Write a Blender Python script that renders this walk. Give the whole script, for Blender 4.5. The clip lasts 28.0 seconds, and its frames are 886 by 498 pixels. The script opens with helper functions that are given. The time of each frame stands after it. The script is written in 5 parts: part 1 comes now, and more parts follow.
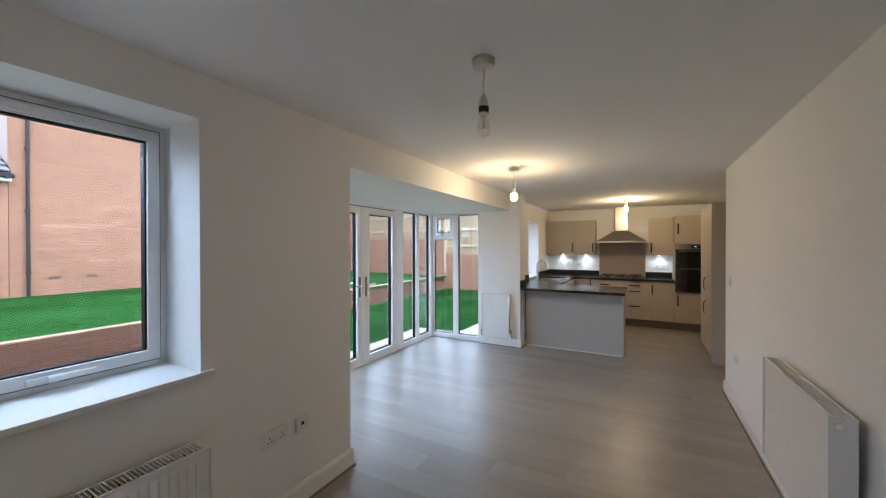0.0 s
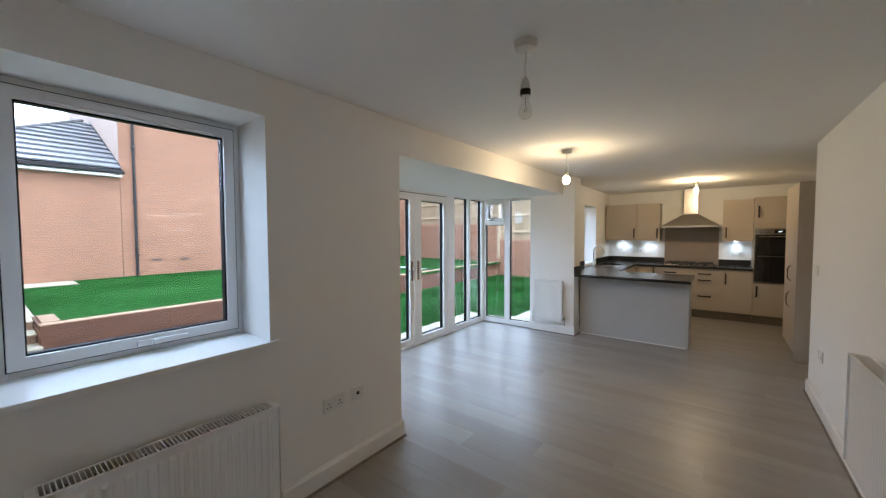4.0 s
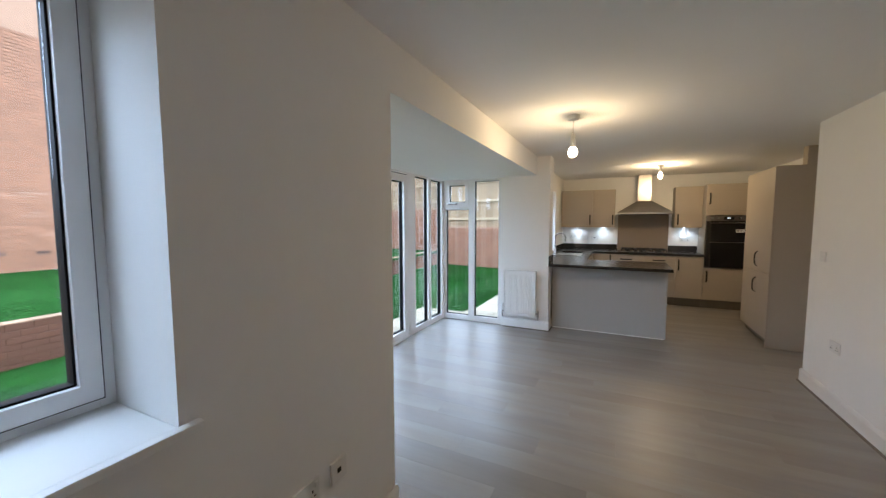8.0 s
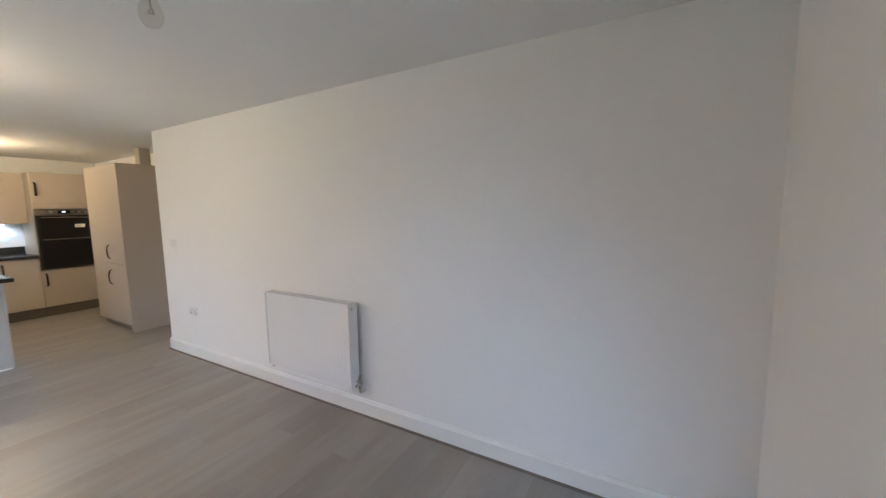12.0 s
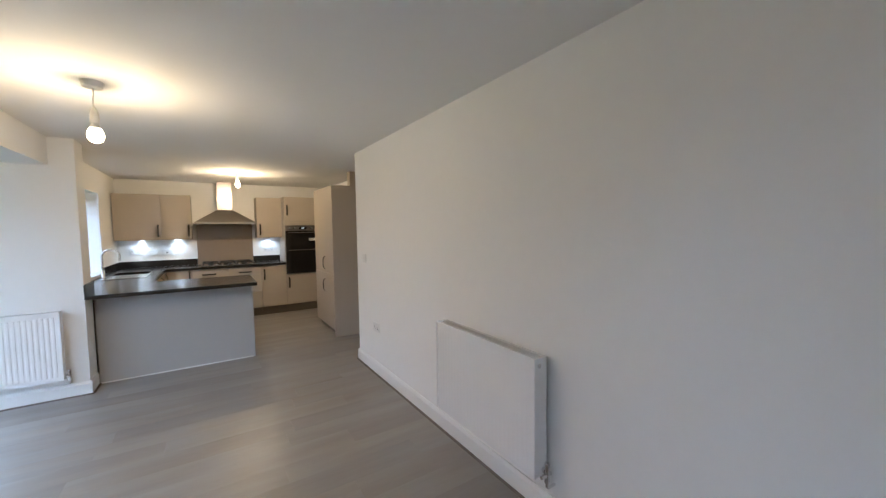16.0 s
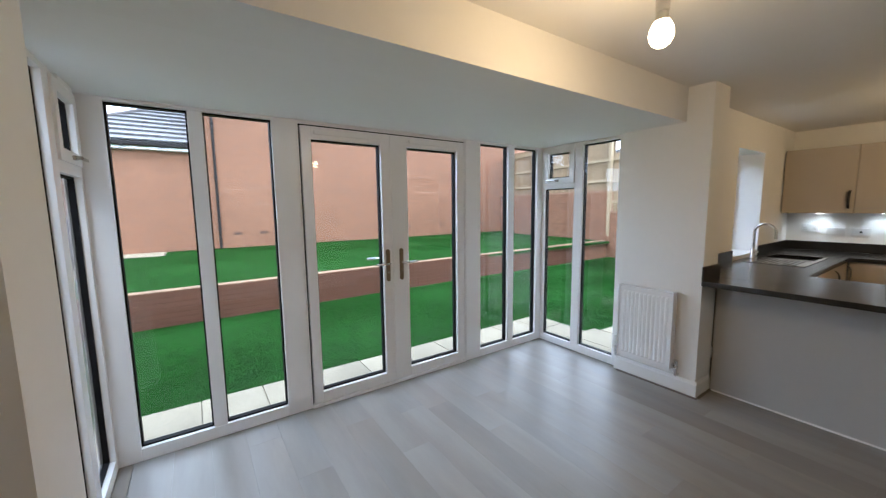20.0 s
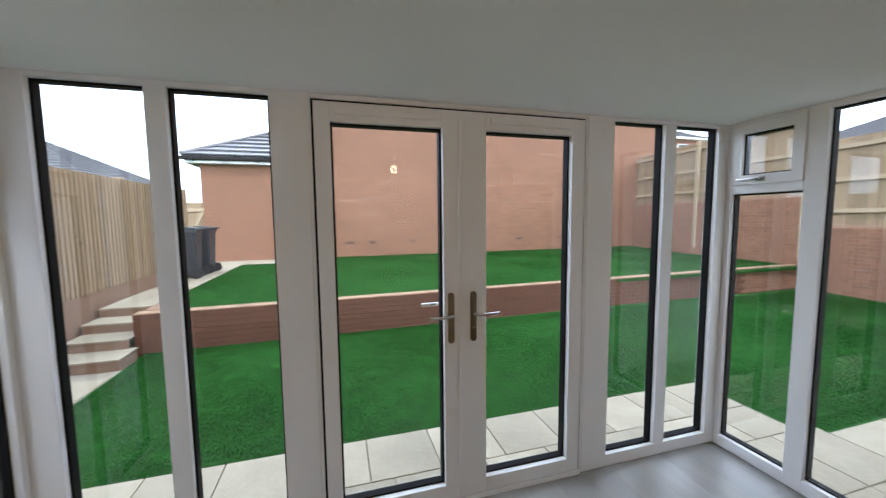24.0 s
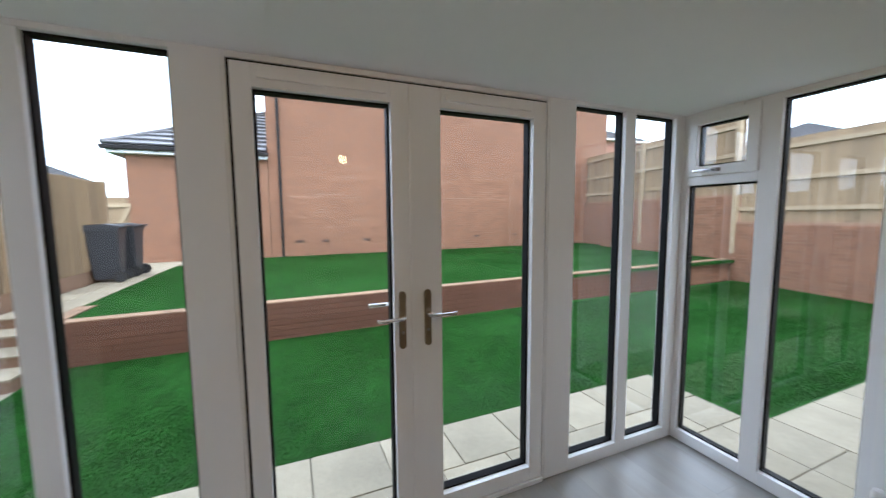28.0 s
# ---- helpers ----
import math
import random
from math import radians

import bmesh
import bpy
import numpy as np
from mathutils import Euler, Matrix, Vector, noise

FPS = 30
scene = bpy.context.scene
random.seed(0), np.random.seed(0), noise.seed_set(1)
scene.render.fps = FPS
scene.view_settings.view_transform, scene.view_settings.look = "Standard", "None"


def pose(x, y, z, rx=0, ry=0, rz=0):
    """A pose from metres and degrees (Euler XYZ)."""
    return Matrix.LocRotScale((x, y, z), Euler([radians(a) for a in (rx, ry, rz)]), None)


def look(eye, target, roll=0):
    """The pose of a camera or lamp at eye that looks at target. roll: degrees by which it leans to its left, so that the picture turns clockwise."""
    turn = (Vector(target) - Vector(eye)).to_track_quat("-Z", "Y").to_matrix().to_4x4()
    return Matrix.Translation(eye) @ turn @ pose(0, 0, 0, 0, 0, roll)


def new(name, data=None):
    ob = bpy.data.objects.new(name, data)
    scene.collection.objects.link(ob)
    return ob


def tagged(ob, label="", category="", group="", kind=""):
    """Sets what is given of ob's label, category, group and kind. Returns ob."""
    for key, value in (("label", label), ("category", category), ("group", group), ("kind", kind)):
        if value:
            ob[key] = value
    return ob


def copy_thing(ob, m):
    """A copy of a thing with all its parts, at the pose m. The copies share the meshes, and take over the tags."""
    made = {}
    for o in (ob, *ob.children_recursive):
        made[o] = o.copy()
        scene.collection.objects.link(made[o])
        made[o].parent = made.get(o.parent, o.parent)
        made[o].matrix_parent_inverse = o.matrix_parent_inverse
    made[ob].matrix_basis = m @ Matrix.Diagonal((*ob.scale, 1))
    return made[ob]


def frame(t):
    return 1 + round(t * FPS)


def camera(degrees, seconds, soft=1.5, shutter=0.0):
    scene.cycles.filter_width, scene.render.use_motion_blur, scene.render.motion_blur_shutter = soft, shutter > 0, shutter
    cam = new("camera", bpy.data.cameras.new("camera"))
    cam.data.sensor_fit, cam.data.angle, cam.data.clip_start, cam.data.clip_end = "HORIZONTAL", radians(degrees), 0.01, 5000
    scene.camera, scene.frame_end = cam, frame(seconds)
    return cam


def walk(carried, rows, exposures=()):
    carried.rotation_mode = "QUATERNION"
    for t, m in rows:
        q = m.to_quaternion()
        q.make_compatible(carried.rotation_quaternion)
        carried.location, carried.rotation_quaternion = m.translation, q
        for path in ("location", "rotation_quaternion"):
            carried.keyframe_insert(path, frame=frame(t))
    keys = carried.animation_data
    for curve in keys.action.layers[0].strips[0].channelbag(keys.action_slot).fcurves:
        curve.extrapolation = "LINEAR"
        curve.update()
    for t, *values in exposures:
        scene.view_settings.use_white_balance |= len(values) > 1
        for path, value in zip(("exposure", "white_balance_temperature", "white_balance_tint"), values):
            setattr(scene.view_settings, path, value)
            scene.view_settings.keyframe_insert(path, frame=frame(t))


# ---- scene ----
cam = camera(101.3, 28.0, 1.25, 0.2)
PATH = [
    (0, (1.778, 1.412, 1.52), (0.815, 3.165, 1.509), -0.1),
    (0.5, (1.754, 1.381, 1.518), (0.757, 3.115, 1.501), -0.1),
    (1, (1.742, 1.341, 1.519), (0.64, 3.01, 1.5), -0.1),
    (1.5, (1.745, 1.308, 1.524), (0.533, 2.899, 1.499), -0.1),
    (2, (1.753, 1.307, 1.523), (0.476, 2.846, 1.495), -0.1),
    (2.5, (1.761, 1.318, 1.522), (0.462, 2.838, 1.484), -0.1),
    (3, (1.779, 1.339, 1.522), (0.474, 2.853, 1.469), -0.2),
    (3.5, (1.818, 1.369, 1.52), (0.545, 2.909, 1.451), -0.2),
    (4, (1.858, 1.396, 1.508), (0.644, 2.982, 1.422), -0.2),
    (4.5, (1.888, 1.426, 1.501), (0.715, 3.043, 1.395), -0.2),
    (6.5, (1.49, 1.452, 1.461), (0.302, 3.056, 1.331), -0.4),
    (7, (1.296, 1.545, 1.437), (0.179, 3.197, 1.295), -0.4),
    (7.5, (1.105, 1.721, 1.467), (0.05, 3.413, 1.319), -0.2),
    (8, (0.987, 1.83, 1.467), (0.121, 3.626, 1.317), -0.1),
    (8.5, (0.875, 1.809, 1.471), (0.352, 3.732, 1.305), -0.0),
    (9, (0.802, 1.773, 1.474), (1.051, 3.748, 1.276), -0.4),
    (9.5, (0.769, 1.697, 1.445), (1.547, 3.527, 1.228), -0.6),
    (10, (0.722, 1.694, 1.474), (1.782, 3.374, 1.239), -0.8),
    (10.5, (0.635, 1.694, 1.477), (1.85, 3.267, 1.253), -0.7),
    (11, (0.61, 1.686, 1.472), (1.958, 3.148, 1.261), -0.6),
    (11.5, (0.628, 1.68, 1.484), (2.171, 2.933, 1.266), -0.8),
    (12, (0.645, 1.657, 1.49), (2.377, 2.634, 1.268), -0.8),
    (12.5, (0.688, 1.655, 1.481), (2.518, 2.436, 1.277), -0.7),
    (13.5, (0.7, 1.735, 1.477), (2.612, 2.322, 1.297), -0.7),
    (14.5, (0.756, 1.819, 1.472), (2.602, 2.57, 1.309), -0.6),
    (15, (0.905, 1.88, 1.483), (2.544, 3.016, 1.334), -0.9),
    (15.5, (1.036, 1.992, 1.465), (2.372, 3.475, 1.338), -1.0),
    (16, (1.135, 2.211, 1.484), (2.219, 3.887, 1.368), -0.8),
    (16.5, (1.254, 2.423, 1.449), (2.065, 4.249, 1.355), -0.9),
    (17, (1.429, 2.608, 1.474), (1.768, 4.576, 1.373), -1.0),
    (17.5, (1.47, 2.82, 1.441), (1.472, 4.814, 1.285), -1.0),
    (18, (1.471, 3.039, 1.459), (1.08, 4.993, 1.292), -1.0),
    (18.5, (1.488, 3.223, 1.46), (0.641, 5.027, 1.297), -1.1),
    (19, (1.505, 3.415, 1.471), (0.208, 4.927, 1.3), -0.9),
    (19.5, (1.402, 3.585, 1.464), (-0.117, 4.868, 1.247), -0.9),
    (20, (1.271, 3.687, 1.472), (-0.372, 4.804, 1.243), -0.7),
    (20.5, (1.182, 3.792, 1.491), (-0.625, 4.62, 1.27), -0.7),
    (21, (1.128, 3.935, 1.524), (-0.811, 4.385, 1.335), -0.5),
    (21.5, (1.005, 4.032, 1.545), (-0.96, 4.355, 1.36), -0.5),
    (23.5, (0.399, 4.339, 1.513), (-1.58, 4.592, 1.374), -0.6),
    (24, (0.355, 4.415, 1.521), (-1.56, 4.964, 1.348), -0.6),
    (24.5, (0.322, 4.428, 1.519), (-1.512, 5.204, 1.335), -0.6),
    (25, (0.333, 4.394, 1.517), (-1.488, 5.202, 1.34), -0.5),
    (25.5, (0.348, 4.348, 1.52), (-1.52, 5.05, 1.393), -0.5),
    (26, (0.364, 4.304, 1.524), (-1.584, 4.749, 1.435), -0.5),
    (26.5, (0.37, 4.301, 1.521), (-1.609, 4.579, 1.434), -0.4),
    (27, (0.348, 4.325, 1.517), (-1.635, 4.572, 1.42), -0.4),
    (27.5, (0.32, 4.401, 1.506), (-1.654, 4.7, 1.376), -0.4),
    (28, (0.165, 4.507, 1.475), (-1.673, 5.274, 1.293), -0.5),
]
EXPOSURES = [(0.0, 0.93, 5720, 8), (4.5, 0.89, 5720, 7), (7.0, 0.83, 5770, 8), (8.0, 0.85, 5770, 8), (9.0, 1.04, 5550, 10), (10.0, 1.21, 5800, 10),
             (11.0, 1.33, 5620, 9), (12.0, 1.63, 5450, 8), (15.0, 1.63, 5450, 8), (16.0, 1.29, 5400, 8), (17.0, 1.14, 5620, 11), (18.0, 0.98, 5570, 9),
             (19.0, 0.69, 5720, 11), (20.0, 0.6, 5960, 9), (21.0, 0.62, 5670, 7), (23.5, 0.25, 6250, 10), (25.0, 0.3, 6200, 11), (26.0, 0.21, 6280, 10),
             (27.0, 0.11, 6230, 10), (28.0, 0.25, 6180, 10)]
walk(cam, [(r[0], look(*r[1:])) for r in PATH], EXPOSURES)

# ---- world and lights ----
world = bpy.data.worlds.new("overcast_sky")
scene.world = world
world.use_nodes = True
wn, wl = world.node_tree.nodes, world.node_tree.links
sky = wn.new("ShaderNodeTexSky")
sky.sky_type, sky.sun_disc = "NISHITA", False
sky.sun_elevation, sky.sun_rotation = radians(38), radians(60)
sky.air_density, sky.dust_density = 1.6, 6.0
veil = wn.new("ShaderNodeMix")          # high cloud: the blue washed out to white-grey
veil.data_type = "RGBA"
veil.inputs["Factor"].default_value = 0.88
veil.inputs["B"].default_value = (8.0, 9.3, 11.5, 1)
wl.new(sky.outputs["Color"], veil.inputs["A"])
wl.new(veil.outputs["Result"], wn["Background"].inputs["Color"])
wn["Background"].inputs["Strength"].default_value = 0.40

sun = new("sun", bpy.data.lights.new("sun", "SUN"))
sun.data.energy, sun.data.angle, sun.data.color = 0.9, radians(25), (1.0, 0.96, 0.9)
sun.matrix_basis = look((0, 0, 20), (-9, 5.2, 8))


def lamp(name, place, watts, colour, radius):
    ob = new(name, bpy.data.lights.new(name, "POINT"))
    ob.data.energy, ob.data.color, ob.data.shadow_soft_size = watts, colour, radius
    ob.matrix_basis = pose(*place)
    return ob


WARM = (1.0, 0.68, 0.35)
lamp("dining_bulb_light", (0.634, 4.996, 2.032), 7.6, WARM, 0.020)
lamp("kitchen_bulb_light", (1.535, 8.30, 2.138), 11.5, WARM, 0.020)
for sx, sy in ((0.24, 9.66), (0.72, 9.66), (2.07, 9.66)):
    s = new("cabinet_spot", bpy.data.lights.new("cabinet_spot", "SPOT"))
    s.data.energy, s.data.color, s.data.spot_size, s.data.spot_blend = 3.0, (0.86, 0.95, 1.0), radians(150), 0.8
    s.data.shadow_soft_size = 0.02
    s.matrix_basis = look((sx, sy, 1.345), (sx, sy + 0.02, 0.5))

# ---- materials ----


def mat(name, colour, rough=0.5, metal=0.0, vary=0.06, scale=4.0, bump=0.0, bscale=60.0, spread=0.0, island=False,
        stretch=(1, 1, 1), spec=0.5, fine=0.0):
    """A surface with colour that varies at a large and a small scale, fine relief, and a shift from piece to piece."""
    m = bpy.data.materials.new(name)
    m.use_nodes = True
    n, l = m.node_tree.nodes, m.node_tree.links
    b = n["Principled BSDF"]
    b.inputs["Roughness"].default_value, b.inputs["Metallic"].default_value = rough, metal
    b.inputs["Specular IOR Level"].default_value = spec
    co = n.new("ShaderNodeTexCoord")
    mp = n.new("ShaderNodeMapping")
    mp.inputs["Scale"].default_value = stretch
    l.new(co.outputs["Object"], mp.inputs["Vector"])
    if spread and not island:
        oi, sh = n.new("ShaderNodeObjectInfo"), n.new("ShaderNodeVectorMath")
        sh.operation = "SCALE"
        sh.inputs[0].default_value = (23.0, 41.0, 13.0)
        l.new(oi.outputs["Random"], sh.inputs["Scale"])
        l.new(sh.outputs["Vector"], mp.inputs["Location"])
    big, small = n.new("ShaderNodeTexNoise"), n.new("ShaderNodeTexNoise")
    big.inputs["Scale"].default_value, small.inputs["Scale"].default_value = scale, scale * 14
    big.inputs["Detail"].default_value = small.inputs["Detail"].default_value = 4
    for t in (big, small):
        l.new(mp.outputs["Vector"], t.inputs["Vector"])
    add = n.new("ShaderNodeMath")
    add.operation = "MULTIPLY_ADD"
    l.new(small.outputs["Fac"], add.inputs[0])
    add.inputs[1].default_value = 0.6
    l.new(big.outputs["Fac"], add.inputs[2])
    last = add.outputs[0]
    if spread:
        if island:
            g = n.new("ShaderNodeNewGeometry")
            r = g.outputs["Random Per Island"]
        else:
            g = n.new("ShaderNodeObjectInfo")
            r = g.outputs["Random"]
        s = n.new("ShaderNodeMath")
        s.operation = "MULTIPLY_ADD"
        l.new(r, s.inputs[0])
        s.inputs[1].default_value = spread / max(vary, 1e-3)
        l.new(last, s.inputs[2])
        last = s.outputs[0]
    rng = n.new("ShaderNodeMapRange")
    rng.clamp = False
    mid = 0.8 + (spread / max(vary, 1e-3)) / 2
    rng.inputs["From Min"].default_value, rng.inputs["From Max"].default_value = mid - 0.5, mid + 0.5
    rng.inputs["To Min"].default_value, rng.inputs["To Max"].default_value = 1 - vary, 1 + vary
    l.new(last, rng.inputs["Value"])
    mul = n.new("ShaderNodeVectorMath")
    mul.operation = "SCALE"
    mul.inputs[0].default_value = colour
    l.new(rng.outputs["Result"], mul.inputs["Scale"])
    l.new(mul.outputs["Vector"], b.inputs["Base Color"])
    if fine:
        rr = n.new("ShaderNodeMapRange")
        rr.inputs["To Min"].default_value, rr.inputs["To Max"].default_value = rough - fine, rough + fine
        l.new(big.outputs["Fac"], rr.inputs["Value"])
        l.new(rr.outputs["Result"], b.inputs["Roughness"])
    if bump:
        t = n.new("ShaderNodeTexNoise")
        t.inputs["Scale"].default_value, t.inputs["Detail"].default_value = bscale, 3
        l.new(mp.outputs["Vector"], t.inputs["Vector"])
        bp = n.new("ShaderNodeBump")
        bp.inputs["Strength"].default_value, bp.inputs["Distance"].default_value = bump, 0.01
        l.new(t.outputs["Fac"], bp.inputs["Height"])
        l.new(bp.outputs["Normal"], b.inputs["Normal"])
    return m


def glass_mat(name, tint, ior=1.5):
    m = bpy.data.materials.new(name)
    m.use_nodes = True
    n, l = m.node_tree.nodes, m.node_tree.links
    n.remove(n["Principled BSDF"])
    lw, tr, gl, mx = (n.new("ShaderNode" + k) for k in ("LayerWeight", "BsdfTransparent", "BsdfGlossy", "MixShader"))
    lw.inputs["Blend"].default_value = 0.5
    pw, f = n.new("ShaderNodeMath"), n.new("ShaderNodeMath")
    pw.operation, f.operation = "POWER", "MULTIPLY_ADD"
    pw.inputs[1].default_value = 5.0
    f0 = ((ior - 1) / (ior + 1)) ** 2
    f.inputs[1].default_value, f.inputs[2].default_value = 1 - f0, f0
    l.new(lw.outputs["Facing"], pw.inputs[0])
    l.new(pw.outputs[0], f.inputs[0])
    tr.inputs["Color"].default_value = (*tint, 1)
    gl.inputs["Roughness"].default_value = 0.0
    l.new(f.outputs[0], mx.inputs["Fac"])
    l.new(tr.outputs["BSDF"], mx.inputs[1])
    l.new(gl.outputs["BSDF"], mx.inputs[2])
    l.new(mx.outputs["Shader"], n["Material Output"].inputs["Surface"])
    return m


def glow_mat(name, colour, strength):
    m = bpy.data.materials.new(name)
    m.use_nodes = True
    b = m.node_tree.nodes["Principled BSDF"]
    b.inputs["Base Color"].default_value = (*colour, 1)
    b.inputs["Emission Color"].default_value = (*colour, 1)
    b.inputs["Emission Strength"].default_value = strength
    return m


PAINT = mat("wall_paint", (0.87, 0.865, 0.85), 0.85, vary=0.025, scale=1.2, bump=0.05, bscale=140)
CEIL = mat("ceiling_paint", (0.88, 0.875, 0.865), 0.9, vary=0.02, scale=0.9, bump=0.04, bscale=120)
GLOSS = mat("white_gloss_trim", (0.84, 0.835, 0.82), 0.32, vary=0.02, scale=3)
UPVC = mat("white_upvc", (0.84, 0.835, 0.83), 0.28, vary=0.015, scale=3)
# real glazing gaskets, and black fills for shade in window and door gaps
GASKET_AND_GAP = mat("black_gasket_and_gap_shade", (0.008, 0.008, 0.009), 0.6, spec=0.12)
ENAMEL = mat("radiator_enamel", (0.87, 0.87, 0.87), 0.25, vary=0.015)
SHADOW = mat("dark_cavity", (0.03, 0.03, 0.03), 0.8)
PLASTIC = mat("white_plastic", (0.78, 0.78, 0.77), 0.35, vary=0.02)
CHROME = mat("chrome", (0.75, 0.75, 0.76), 0.10, 1.0, vary=0.02)
STEEL = mat("brushed_steel", (0.42, 0.40, 0.385), 0.14, 1.0, vary=0.08, scale=2, stretch=(1, 1, 18))
HOODSTEEL = mat("satin_steel", (0.44, 0.415, 0.39), 0.30, 1.0, vary=0.08, scale=2, stretch=(1, 1, 18))
BRASSY = mat("antique_brass", (0.30, 0.235, 0.16), 0.32, 1.0, vary=0.08)
HANDLE = mat("dark_bronze_handle", (0.02, 0.016, 0.014), 0.4, 0.4, vary=0.1)
CABINET = mat("taupe_cabinet_front", (0.445, 0.385, 0.312), 0.42, vary=0.03, scale=1.5, bump=0.02, bscale=300)
# the cabinets' taupe, darkened for the shade under the units
KICK = mat("shaded_taupe_kickboard", (0.19, 0.16, 0.125), 0.5, vary=0.04)
CARCASS = mat("cabinet_carcass", (0.36, 0.33, 0.285), 0.5, vary=0.03)
PANEL = mat("grey_white_end_panel", (0.465, 0.46, 0.45), 0.42, vary=0.03, scale=1.3)
WORKTOP = mat("dark_speckled_worktop", (0.020, 0.018, 0.017), 0.24, vary=0.3, scale=60, bump=0.01, bscale=260, fine=0.03)
SPLASH = mat("taupe_splashback", (0.31, 0.245, 0.19), 0.25, vary=0.04, scale=1.5)
OVENGLASS = mat("black_oven_glass", (0.010, 0.010, 0.011), 0.06, vary=0.1)
IRON = mat("cast_iron", (0.015, 0.015, 0.015), 0.55, vary=0.2, scale=40)
BAKELITE = mat("lamp_holder_plastic", (0.70, 0.68, 0.64), 0.4, vary=0.02)
BRICK = mat("brown_red_facing_brick", (0.106, 0.0415, 0.0215), 0.85, vary=0.14, scale=9, bump=0.3, bscale=70, spread=0.10)
BEDDING = mat("brown_mortar", (0.118, 0.055, 0.033), 0.95, vary=0.15, scale=8, bump=0.3, bscale=90)
SMEAR = mat("white_mortar_smear", (0.40, 0.28, 0.21), 0.95, vary=0.2, scale=6)
BRICKS = mat("red_brickwork", (0.245, 0.117, 0.067), 0.85, vary=0.14, scale=0.7, bump=0.3, bscale=60, spread=0.15, island=True)
MORTAR = mat("pale_mortar", (0.305, 0.180, 0.118), 0.95, vary=0.12, scale=8, bump=0.3, bscale=90)
# mortar-pale brick tops, lightened further for the sky light on them
COPING = mat("sky_lit_sandy_coping", (0.27, 0.165, 0.10), 0.85, vary=0.14, scale=9, bump=0.3, bscale=70, spread=0.14)
VENT = mat("dark_brown_plastic_vent", (0.055, 0.03, 0.022), 0.6, vary=0.1)
SLAB = mat("riven_buff_paving", (0.325, 0.275, 0.192), 0.8, vary=0.34, scale=2.6, bump=0.5, bscale=14, spread=0.14)
SAND = mat("paving_joint", (0.265, 0.225, 0.165), 0.95, vary=0.2, scale=12)
SOIL = mat("lawn_base", (0.0150, 0.064, 0.0110), 0.95, vary=0.62, scale=5.5, bump=0.15, bscale=50, spec=0.05)
TIMBER = mat("new_softwood", (0.27, 0.188, 0.110), 0.75, vary=0.16, scale=3, bump=0.25, bscale=30, spread=0.20,
             stretch=(6, 6, 0.6))


def knots(m, size=0.09, dark=0.36):
    """Adds dark brown knots, different on every board, to a timber surface."""
    n, l = m.node_tree.nodes, m.node_tree.links
    co, oi = n.new("ShaderNodeTexCoord"), n.new("ShaderNodeObjectInfo")
    mp, sc = n.new("ShaderNodeMapping"), n.new("ShaderNodeVectorMath")
    sc.operation = "SCALE"
    sc.inputs[0].default_value = (31, 17, 47)
    l.new(oi.outputs["Random"], sc.inputs["Scale"])
    mp.inputs["Scale"].default_value = (11.0, 11.0, 15.0)
    l.new(co.outputs["Object"], mp.inputs["Vector"])
    l.new(sc.outputs["Vector"], mp.inputs["Location"])
    vo = n.new("ShaderNodeTexVoronoi")
    vo.inputs["Scale"].default_value = 1.0
    l.new(mp.outputs["Vector"], vo.inputs["Vector"])
    rg = n.new("ShaderNodeMapRange")
    rg.inputs["From Min"].default_value, rg.inputs["From Max"].default_value = size, size * 2.4
    rg.inputs["To Min"].default_value, rg.inputs["To Max"].default_value = dark, 1.0
    l.new(vo.outputs["Distance"], rg.inputs["Value"])
    b = n["Principled BSDF"]
    old = b.inputs["Base Color"].links[0].from_socket
    mu = n.new("ShaderNodeVectorMath")
    mu.operation = "SCALE"
    l.new(old, mu.inputs[0])
    l.new(rg.outputs["Result"], mu.inputs["Scale"])
    l.new(mu.outputs["Vector"], b.inputs["Base Color"])


knots(TIMBER)
RAILWOOD = mat("softwood_rail", (0.38, 0.285, 0.18), 0.75, vary=0.12, scale=3, bump=0.2, bscale=30, spread=0.08)
BOARDWOOD = mat("gravel_board", (0.19, 0.112, 0.068), 0.8, vary=0.15, scale=4, bump=0.2, bscale=40)
TILE = mat("grey_roof_tile", (0.17, 0.165, 0.172), 0.42, vary=0.14, scale=7, bump=0.2, bscale=40, spread=0.1, island=True)
FARTILE = mat("dull_grey_roof_tile", (0.105, 0.10, 0.10), 0.85, vary=0.14, scale=2, bump=0.2, bscale=20, spec=0.1)
FASCIA = mat("white_fascia", (0.78, 0.78, 0.78), 0.4, vary=0.03)
BLACKPVC = mat("black_gutter", (0.016, 0.014, 0.014), 0.5, spec=0.25)
BINPLASTIC = mat("dark_grey_bin_plastic", (0.035, 0.038, 0.045), 0.45, vary=0.12)
CONCRETE = mat("house_foundation", (0.35, 0.34, 0.32), 0.9, vary=0.1)
RENDERED = mat("far_house_brick", (0.40, 0.20, 0.14), 0.9, vary=0.15, scale=3)
SIDEWALL = mat("cream_pink_side_wall", (0.29, 0.20, 0.157), 0.9, vary=0.05, scale=2, bump=0.1)
BEAD = mat("grey_brown_bead", (0.16, 0.135, 0.115), 0.5, vary=0.15, scale=8)
# near black: shade inside the radiators as colour, also the sticker's print
DULL = mat("convector_shade_and_print", (0.05, 0.05, 0.05), 0.7)
PANE = glass_mat("clear_glass", (0.975, 0.985, 0.98), 1.5)
BULBGLASS = glass_mat("clear_bulb_glass", (0.95, 0.95, 0.94), 1.35)
BULBLIT = glow_mat("lit_bulb", (1.0, 0.72, 0.40), 16.0)
